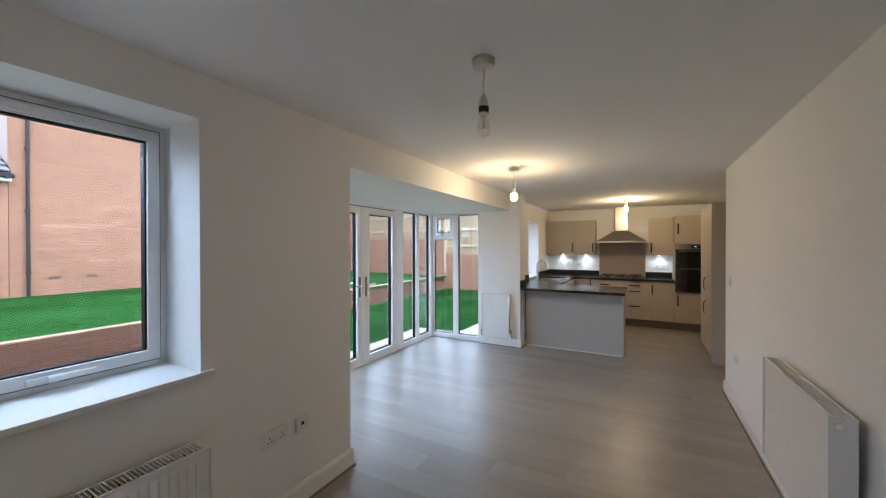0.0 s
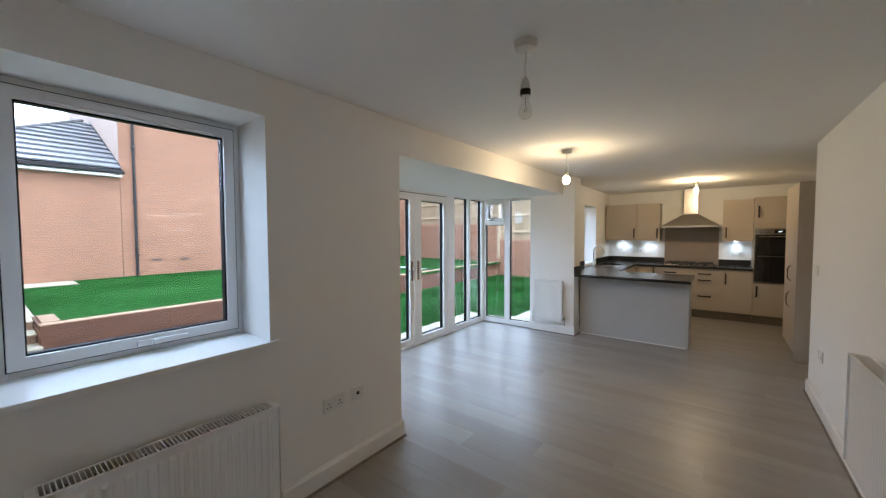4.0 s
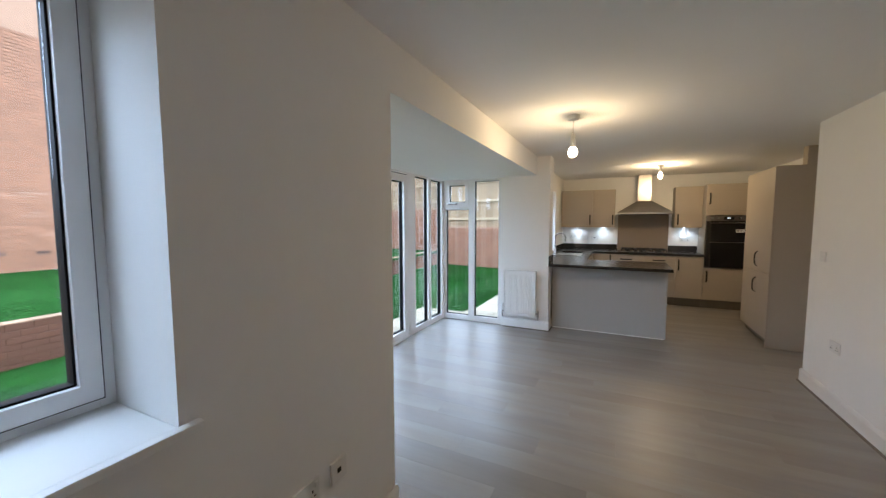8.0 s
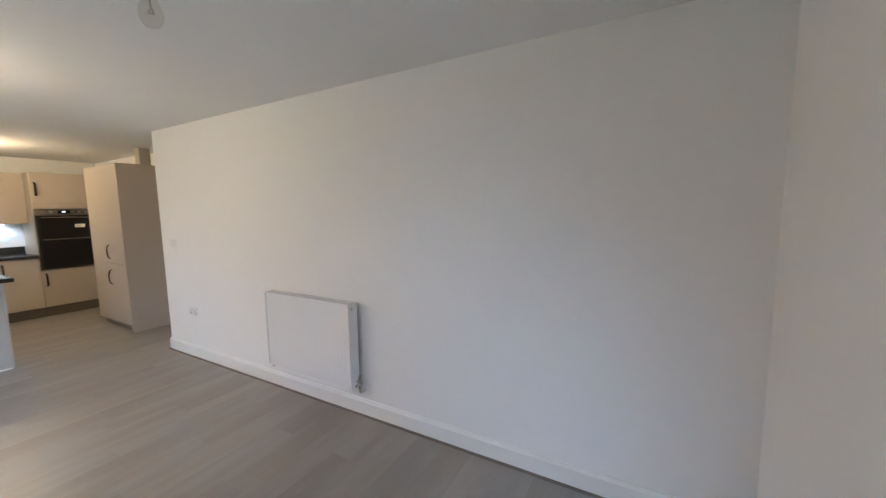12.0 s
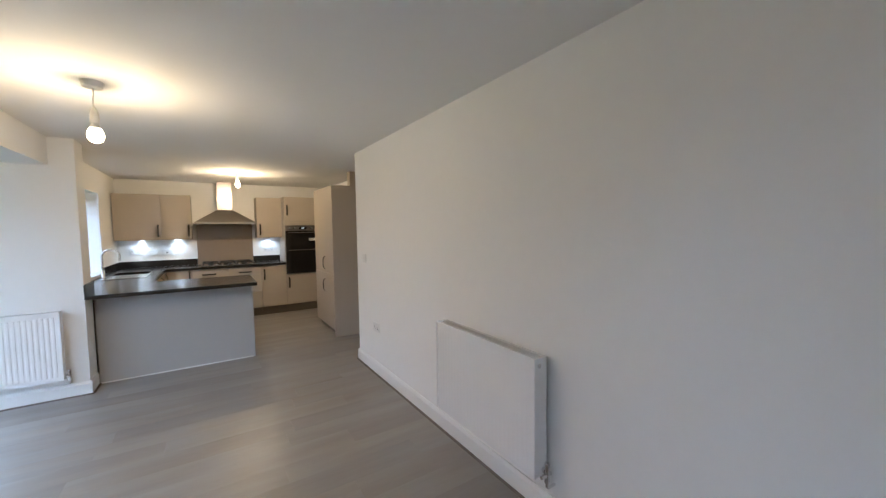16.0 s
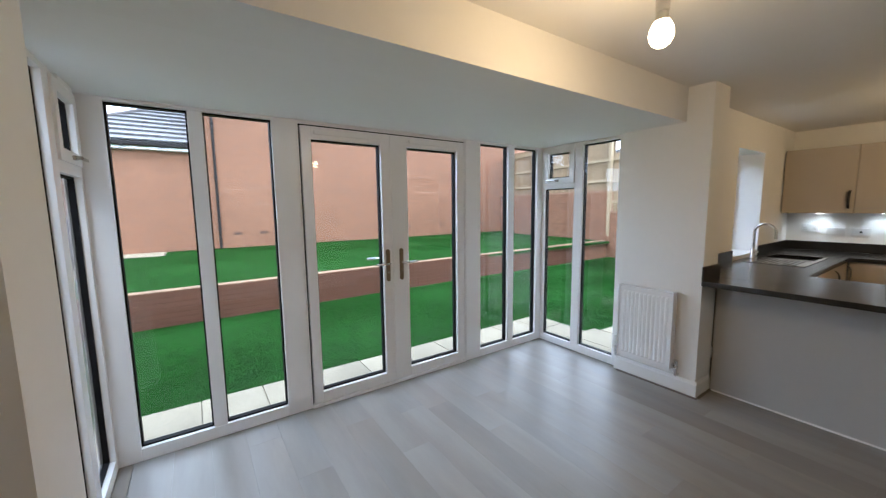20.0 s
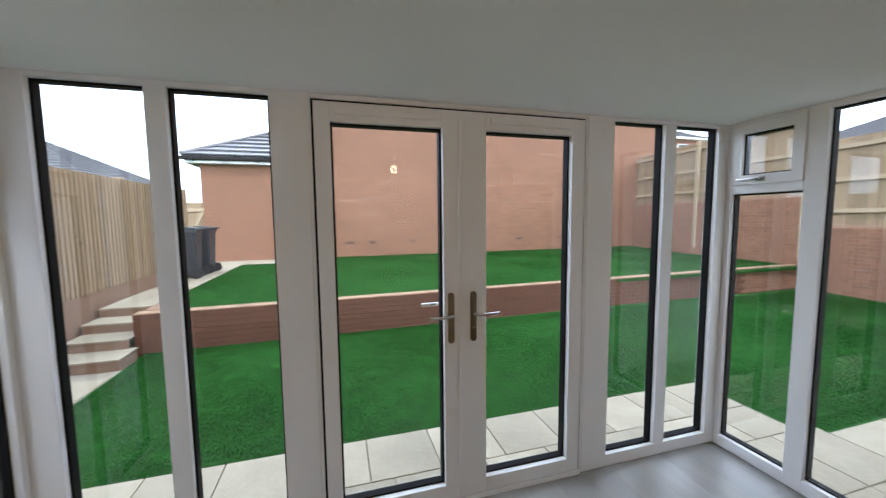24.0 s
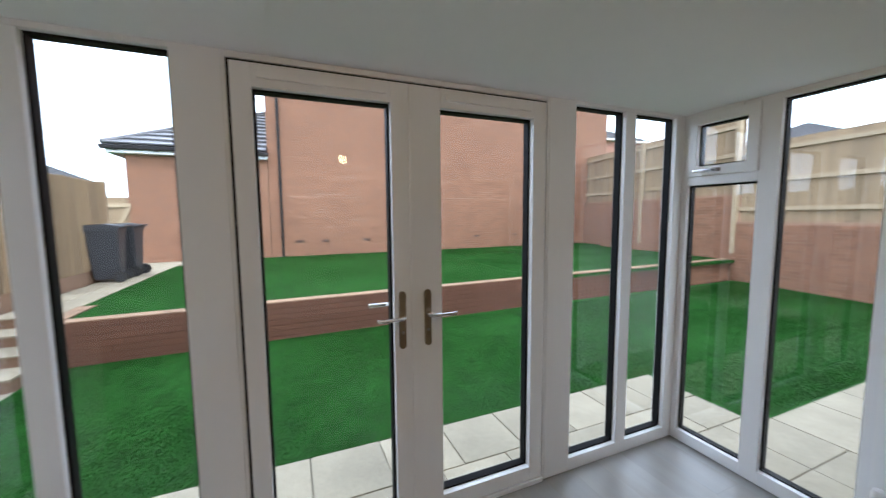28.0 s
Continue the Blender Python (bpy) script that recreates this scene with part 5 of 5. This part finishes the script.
def retaining_bricks():
    rows = 6
    rest = []
    for r in range(rows):
        z = G0 - 0.035 + r * 0.075
        y = RW0
        if r % 2:
            piece("brick", half_me, pose(rw(y) - 0.10, y, z, 0, 0, wall_turn), ret)
            y += 0.1125
        while y < RW1 - 0.1:
            if y < 12.6:
                piece("brick", brick_me, pose(rw(y) - 0.10 + rng.uniform(-0.002, 0.002), y, z, 0, 0, wall_turn), ret)
            else:
                rest.append(((rw(y) - 0.10, y + 0.005, z + 0.005), (rw(y), y + 0.22, z + 0.07)))
            y += 0.225
        for i in range(5):
            rest.append(((RWX - 0.10 - 0.225 * (i + 1) + (0.1125 if r % 2 else 0), RW0 + 0.0, z + 0.005), (RWX - 0.11 - 0.225 * i + (0.1 if r % 2 else 0), RW0 + 0.1, z + 0.07)))
    quads("brickwork", rest, BRICKS, "red brickwork at the wall's ends", "", parent=ret)
    y = RW0
    while y < RW1 - 0.1:
        piece("brick", brick_me, pose(rw(y) - 0.10, y, G1 - 0.072, 0, 0, wall_turn), ret)
        y += 0.225
    # thin added caps: their pale colour carries sky light on the coping's top
    cap = bmesh.new()
    bx(cap, (0.045, 0.0015, 0.0), (0.218, 0.2235, 0.014), 0.003)
    cap_me = mesh_of("coping_slab", cap, COPING)
    y = RW0
    while y < RW1 - 0.05:
        piece("coping_slab", cap_me, pose(rw(y) - 0.215, y, G1 + 0.001, 0, 0, wall_turn), ret)
        y += 0.225
    x = RWX - 0.22
    while x > -5.8:
        piece("coping_slab", cap_me, pose(x, RW0 - 0.003, G1 + 0.001, 0, 0, 90), ret)
        x -= 0.225


# steps beside the wall
st = thing("garden_steps", (-4.8, 1.6, G0), "four garden steps with timber risers and pale slab treads", "steps")
hh = (G1 - G0) / 4
for i in range(4):
    x = -4.46 - 0.365 * i
    right = (2.0, 1.92, RW0 - 0.004, RW0 - 0.004)[i]
    part("riser", box((x - 0.05, 1.27, G0 + hh * i - 0.02), (x, right - 0.01, G0 + hh * (i + 1) - 0.020), 0.004), BOARDWOOD, st, "brown timber riser")
    part("tread", box((x - 0.41, 1.27, G0 + hh * (i + 1) - 0.020), (x + 0.012, right, G0 + hh * (i + 1)), 0.005), SLAB, st, "pale slab tread")
part("cheek", box((-4.86, 1.92, G0 - 0.1), (-4.51, 1.985, G0 + hh - 0.036)), BOARDWOOD, st, "timber side of the lowest step")

# fences


def pale_fence(name, x0, x1, y, label):
    """Feather-edge boards along x at y, with stepping tops, on a gravel board and brick plinth."""
    th = thing(name, ((x0 + x1) / 2, y, G0), label, "fence")
    pm = bmesh.new()
    prism(pm, [(0, 0.0), (0.102, 0.006), (0.102, 0.040), (0.060, 0.036), (0, 0.008)], 2, 0, 1.0)
    me = mesh_of("pale", pm, TIMBER)
    x = x1
    while x > x0:
        top = 1.83 + (0.33 if x < -4.75 else 0.0)
        bot = 0.26 if x > -4.75 else 0.56
        ob = new("pale", me)
        ob.parent, ob.matrix_parent_inverse = th, BASE[th]
        ob.matrix_basis = Matrix.LocRotScale((x, y, bot), None, (1, 1, top - bot + rng.uniform(-0.006, 0.006)))
        x -= 0.088
    part("gravel_board", boxes(((-4.75, y - 0.02, 0.08), (x1 + 0.1, y + 0.024, 0.26))), BOARDWOOD, th, "brown timber gravel board")
    part("gravel_board", boxes(((x0, y - 0.02, G0 - 0.2), (-4.75, y + 0.024, 0.56))), BOARDWOOD, th, "brown timber gravel board")
    for rz in (0.8, 1.5):
        part("back_rail", box((x0, y - 0.07, rz), (x1, y - 0.005, rz + 0.08)), RAILWOOD, th)
    for px in (-2.9, -4.75, -6.6, -9.03):
        part("post", box((px - 0.05, y - 0.11, G0 - 0.3), (px + 0.05, y - 0.012, 1.83 if px > -4.8 else 2.2)), RAILWOOD, th)
    return th


lf = pale_fence("closeboard_fence", -8.98, -0.5, 1.19, "new closeboard timber fence along the garden path")
part("base_board", box((-4.75, 1.172, G0 - 0.2), (-0.37, 1.262, 0.078), 0.004), BOARDWOOD, lf, "brown timber sleeper along the ground")

# gate between fence and garage
gt = thing("side_gate", (-11.2, 0.9, G1), "braced timber side gate by the garage", "gate")
for rz in (0.55, 1.75):
    part("gate_rail", box((-11.25, 0.2, rz), (-11.21, 0.85, rz + 0.10), 0.004), RAILWOOD, gt)
for i in range(6):
    part("board", box((-11.28, 0.2 + i * 0.108, G1 + 0.05), (-11.255, 0.305 + i * 0.108, 2.0)), TIMBER, gt)
bm = bmesh.new()
prism(bm, [(0.22, 0.66), (0.30, 0.66), (0.84, 1.70), (0.84, 1.74), (0.76, 1.74)], 0, -11.25, -11.215)
part("brace", bm, RAILWOOD, gt, "diagonal brace")
part("post", box((-11.2, 0.10, G1 - 0.3), (-11.1, 0.20, 2.35)), RAILWOOD, gt)

# boundary wall and fence at the garden's end
P0, P1 = Vector((-11.29, 15.5)), Vector((3.5, 12.94))
BD = (P1 - P0).normalized()
BLEN = (P1 - P0).length
BT = math.degrees(math.atan2(BD.y, BD.x))


def along_b(s, off=0.0):
    """A point s metres along the boundary, off metres towards the garden."""
    return (P0.x + BD.x * s + BD.y * off, P0.y + BD.y * s - BD.x * off)


def btop(s):
    return 1.95 if s < 6.1 else 1.28


bw = thing("boundary_wall", (*along_b(6), G0), "red brick boundary wall under the timber fence", "garden wall")


def bbox(name, s0, s1, d0, d1, z0, z1, material, parent, label="", bev=0.0):
    """A box in the boundary's own frame: s along it, d towards the garden."""
    bm = box((s0, -d1, z0), (s1, -d0, z1), bev)
    bm.transform(Matrix.Translation((P0.x, P0.y, 0)) @ Matrix.Rotation(radians(BT), 4, "Z"))
    return part(name, bm, material, parent, label)


bbox("core", 0, 6.1, -0.2, -0.006, G0 - 0.3, 1.95, MORTAR, bw)
bbox("core", 6.1, BLEN, -0.2, -0.006, G0 - 0.3, 1.28, MORTAR, bw)
blk = []
for s0, s1, z0, z1 in ((0, 6.1, G1 - 0.1, 1.94), (6.1, BLEN, G0 - 0.05, 1.27)):
    for (a, b) in brick_blocks(s0, s1, z0, z1, 0, 0.004):
        blk.append(((a[1], -b[0], a[2]), (b[1], -a[0], b[2])))
bq = quads("brickwork", blk, BRICKS, "red facing brickwork", "", parent=bw)
bq.matrix_basis = Matrix.Translation((P0.x, P0.y, 0)) @ Matrix.Rotation(radians(BT), 4, "Z")
bf = thing("boundary_fence", (*along_b(6), 1.3), "tall new timber fence seen from its rail side", "fence")
pm = bmesh.new()
bx(pm, (0, -0.008, 0), (0.122, 0.008, 1.0))
pale_me = mesh_of("pale", pm, TIMBER)
s = 0.0
while s < BLEN - 0.1:
    z0 = btop(s)
    p = along_b(s, -0.12)
    ob = new("pale", pale_me)
    ob.parent, ob.matrix_parent_inverse = bf, BASE[bf]
    ob.matrix_basis = Matrix.LocRotScale((p[0], p[1], z0 - 0.04), Euler((0, 0, radians(BT + rng.uniform(-1.5, 1.5)))), (1, 1, 1.82 + rng.uniform(-0.008, 0.008)))
    s += 0.108
for k, (s0, s1) in enumerate(((0, 3.05), (3.05, 6.1), (6.1, 9.1), (9.1, 12.1), (12.1, BLEN))):
    z0 = btop(s0 + 0.1)
    for h in (0.25, 0.89, 1.56):
        bbox("rail", s0, s1, -0.110, -0.06, z0 + h, z0 + h + 0.085, RAILWOOD, bf, "pale arris rail", 0.004)
    bbox("post", s1 - 0.05, s1 + 0.05, -0.055, 0.04, z0 - 1.45 if s1 > 4 else z0 - 1.42, z0 + 1.8, RAILWOOD, bf, "square timber post", 0.004)

# street lamp beyond the fence
sl = thing("street_lamp", (-24.5, -13.4, -1.9), "slim pale grey street lamp column beyond the fence", "street lamp")
part("column", rod(bmesh.new(), (-24.5, -13.4, -1.9), (-24.5, -13.4, 5.6), 0.09, 12, 0.05), FASCIA, sl, "", True)
part("lantern", tube(bmesh.new(), [(-24.5, -13.4, 5.55), (-24.45, -13.5, 5.75), (-24.2, -14.1, 5.85)], 0.09, 8), FASCIA, sl, "pale grey lantern head", True)

# wheelie bins


def wheelie_bin(x, y, turn):
    th = thing("wheelie_bin", (0, 0, 0), "dark grey plastic wheelie bin on the path", "bin", "wheelie bins")
    bm = bmesh.new()
    lo, hi = [(-0.17, -0.19), (0.17, -0.19), (0.17, 0.17), (-0.17, 0.17)], [(-0.235, -0.26), (0.235, -0.26), (0.235, 0.21), (-0.235, 0.21)]
    a, b = [bm.verts.new((*p, 0.05)) for p in lo], [bm.verts.new((*p, 0.96)) for p in hi]
    for i in range(4):
        bm.faces.new((a[i], a[(i + 1) % 4], b[(i + 1) % 4], b[i]))
    bm.faces.new(list(reversed(a)))
    bm.faces.new(b)
    bmesh.ops.bevel(bm, geom=bm.edges[:], offset=0.025, segments=2, affect="EDGES")
    part("body", bm, BINPLASTIC, th)
    bm = bmesh.new()
    prism(bm, [(-0.285, 0.965), (0.24, 0.965), (0.235, 1.01), (0.0, 1.045), (-0.25, 1.025), (-0.285, 0.99)], 0, -0.25, 0.25)
    part("lid", bm, BINPLASTIC, th, "slightly domed lid")
    part("rim", box((-0.245, -0.27, 0.90), (0.245, 0.22, 0.962), 0.012), BINPLASTIC, th)
    bm = rod(bmesh.new(), (-0.20, 0.29, 1.0), (0.20, 0.29, 1.0), 0.016)
    for sx in (-0.2, 0.2):
        rod(bm, (sx, 0.20, 0.97), (sx, 0.29, 1.0), 0.014)
    part("handle_bar", bm, BINPLASTIC, th, "", True)
    for sx in (-0.21, 0.21):
        w = part("wheel", rod(bmesh.new(), (sx - 0.03, 0.19, 0.10), (sx + 0.03, 0.19, 0.10), 0.10, 24), IRON, th, "black rubber wheel", True)
        part("hub", rod(bmesh.new(), (sx - 0.034, 0.19, 0.10), (sx + 0.034, 0.19, 0.10), 0.045, 16), BINPLASTIC, w, "", True)
    part("axle", rod(bmesh.new(), (-0.20, 0.19, 0.10), (0.20, 0.19, 0.10), 0.012), STEEL, th)
    th.matrix_basis = pose(x, y, G1 + 0.002, 0, 0, turn)
    return th


b1 = wheelie_bin(-8.20, 1.45, 4)
copy_thing(b1, pose(-8.92, 1.48, G1 + 0.002, 0, 0, -3))

# ---- lawns, paving and floor boards: the many small pieces ----


def lawn(name, polys, ground, count, label, seed):
    """Blades of grass scattered over rectangles (x0, x1, y0, y1) in one mesh."""
    g = np.random.default_rng(seed)
    area = np.array([(p[1] - p[0]) * (p[3] - p[2]) for p in polys])
    pts = []
    for p, k in zip(polys, (count * area / area.sum()).astype(int)):
        pts.append(np.stack((g.uniform(p[0], p[1], k), g.uniform(p[2], p[3], k)), 1))
    xy = np.concatenate(pts)
    n = len(xy)
    a = g.uniform(0, 2 * np.pi, n)
    h = g.uniform(0.006, 0.013, n) * (0.85 + 0.3 * np.sin(xy[:, 0] * 2.1 + 1.3) * np.cos(xy[:, 1] * 1.7))
    w = g.uniform(0.002, 0.004, n)
    lean = g.uniform(0.0, 0.009, n)
    b = g.uniform(0, 2 * np.pi, n)
    co = np.empty((n, 3, 3))
    co[:, 0] = np.stack((xy[:, 0] - w * np.cos(a), xy[:, 1] - w * np.sin(a), np.full(n, ground)), 1)
    co[:, 1] = np.stack((xy[:, 0] + w * np.cos(a), xy[:, 1] + w * np.sin(a), np.full(n, ground)), 1)
    co[:, 2] = np.stack((xy[:, 0] + lean * np.cos(b), xy[:, 1] + lean * np.sin(b), ground + h), 1)
    me = bpy.data.meshes.new(name)
    me.vertices.add(3 * n)
    me.vertices.foreach_set("co", co.ravel())
    me.loops.add(3 * n)
    me.loops.foreach_set("vertex_index", np.arange(3 * n, dtype=np.int32))
    me.polygons.add(n)
    me.polygons.foreach_set("loop_start", np.arange(0, 3 * n, 3, dtype=np.int32))
    me.update(calc_edges=True)
    me.materials.append(GRASS)
    return tagged(new(name, me), label, "grass", kind="stuff")


structure("lawn_lower", boxes(((-5.2, 2.02, G0 - 0.06), (-2.34, 14.4, G0 - 0.006)), ((-2.34, 7.80, G0 - 0.06), (-1.38, 13.6, G0 - 0.006))), SOIL, "green turf of the lower lawn", "ground")
structure("lawn_upper", boxes(((-10.2, 2.12, G1 - 0.06), (-5.2, 14.75, G1 - 0.006)), ((FARX, 3.0, G1 - 0.06), (-10.2, 15.4, G1 - 0.006)), ((-10.2, 1.945, G1 - 0.06), (-6.0, 2.12, G1 - 0.006))), SOIL,
          "green turf of the upper lawn", "ground")
lawn("lower_grass", [(-5.05, -2.34, 2.04, 14.3), (-2.36, -1.40, 7.82, 13.6)], G0 - 0.008, 700000, "short bright green lawn grass", 1)
lawn("upper_grass", [(-10.2, -5.2, 2.14, 14.7), (FARX + 0.02, -10.2, 3.02, 15.3), (-10.2, -6.02, 1.95, 2.14)], G1 - 0.008, 450000, "short bright green lawn grass on the upper level", 2)

retaining_bricks()

paving = thing("pavement", (-1.9, 5, G0), "pale riven slab paving round the house", "paving", kind="structure")
part("bedding", boxes(((-2.33, 1.27, G0 - 0.10), (-1.475, 7.79, G0 - 0.014)), ((-1.475, 6.87, G0 - 0.10), (-0.37, 13.3, G0 - 0.014)), ((-4.5, 1.27, G0 - 0.10), (-2.33, 2.01, G0 - 0.014)),
                      ((-1.475, 1.27, G0 - 0.10), (-0.37, 3.15, G0 - 0.014))), SAND, paving, "sandy joints between slabs")
slab_cache = {}


def slab(x0, x1, y0, y1, z, parent):
    key = (round(x1 - x0, 3), round(y1 - y0, 3))
    if key not in slab_cache:
        bm = bmesh.new()
        bx(bm, (0.004, 0.004, -0.035), (key[0] - 0.004, key[1] - 0.004, 0), 0.006)
        slab_cache[key] = mesh_of("slab", bm, SLAB)
    ob = piece("slab", slab_cache[key], pose(x0, y0, z + rng.uniform(-0.0015, 0.0015)), parent)


y = 1.27
k = 0
while y < 7.75:
    w = min(0.47, 7.79 - y)
    slab(-2.33, -1.86, y, y + w, G0, paving)
    y += 0.47
y = 1.27
while y < 7.75:
    w = min((0.47, 0.94, 0.62)[k % 3], 7.79 - y)
    slab(-1.86, -1.48, y, y + w, G0, paving)
    y += w
    k += 1
y = 1.27
while y < 3.1:
    for x0, x1 in ((-1.48, -0.94), (-0.94, -0.38)):
        slab(x0, x1, y, min(y + 0.47, 3.15), G0, paving)
    y += 0.47
y = 6.88
k = 0
while y < 13.2:
    w = (0.62, 0.47)[k % 2]
    for x0, x1 in (((-1.38, -0.85), (-0.85, -0.38)) if y > 7.6 else ((-1.48, -0.94), (-0.94, -0.38))):
        slab(x0, x1, y, y + w, G0, paving)
    y += w
    k += 1
x = -2.34
while x > -4.1:
    for y0, y1 in ((1.28, 1.64), (1.64, 2.0)):
        slab(x - 0.47, x, y0, y1, G0, paving)
    x -= 0.47
path = thing("pavement_upper", (-8, 1.7, G1), "pale slab path beside the upper lawn", "paving", kind="structure")
part("bedding", boxes(((-10.2, 1.24, G1 - 0.1), (-5.96, 1.94, G1 - 0.014)), ((-11.25, 0.2, G1 - 0.1), (-10.2, 2.98, G1 - 0.014))), SAND, path)
x = -5.97
while x > -11.1:
    y0, y1 = (1.25, 1.93) if x > -10.1 else (0.2, 2.97)
    n = max(2, round((y1 - y0) / 0.5))
    for i in range(n):
        slab(x - 0.5, x, y0 + (y1 - y0) * i / n, y0 + (y1 - y0) * (i + 1) / n, G1, path)
    x -= 0.5

floor = thing("floor", (1.2, 5, 0), "grey wood-look vinyl plank floor", "floor", kind="structure")
plank_cache = {}


def plank(x0, x1, y0, y1):
    key = (round(x1 - x0, 3), round(y1 - y0, 3))
    if key not in plank_cache:
        bm = bmesh.new()
        bx(bm, (0.0002, 0.0002, -0.011), (key[0] - 0.0002, key[1] - 0.0002, 0), 0.0005)
        plank_cache[key] = mesh_of("plank", bm, FLOORWOOD)
    piece("plank", plank_cache[key], pose(x0, y0, 0), floor)


PW, PL = 0.19, 1.25
row = 0
y = 1.20
while y < 9.77:
    y1 = min(y + PW, 9.77)
    lo, hi = 0.0, 2.53
    if y > 6.16 - PW / 2:
        hi = 3.2
    if 3.335 < y + PW / 2 < 6.74:
        lo = FX1
    elif y + PW / 2 >= 7.0:
        lo = -0.06
    elif y + PW / 2 >= 6.74:
        lo = 0.0
    x = lo
    first = PL * ((row * 0.37) % 1.0)
    first = first if first > 0.2 else first + 0.4
    x1 = min(lo + first, hi)
    while x < hi - 1e-3:
        plank(x, x1, y, y1)
        x, x1 = x1, min(x1 + PL, hi)
    y, row = y1, row + 1
part("infill", box((FX1, 3.222, -0.011), (-0.0, 3.285, -0.0005)), FLOORWOOD, floor)
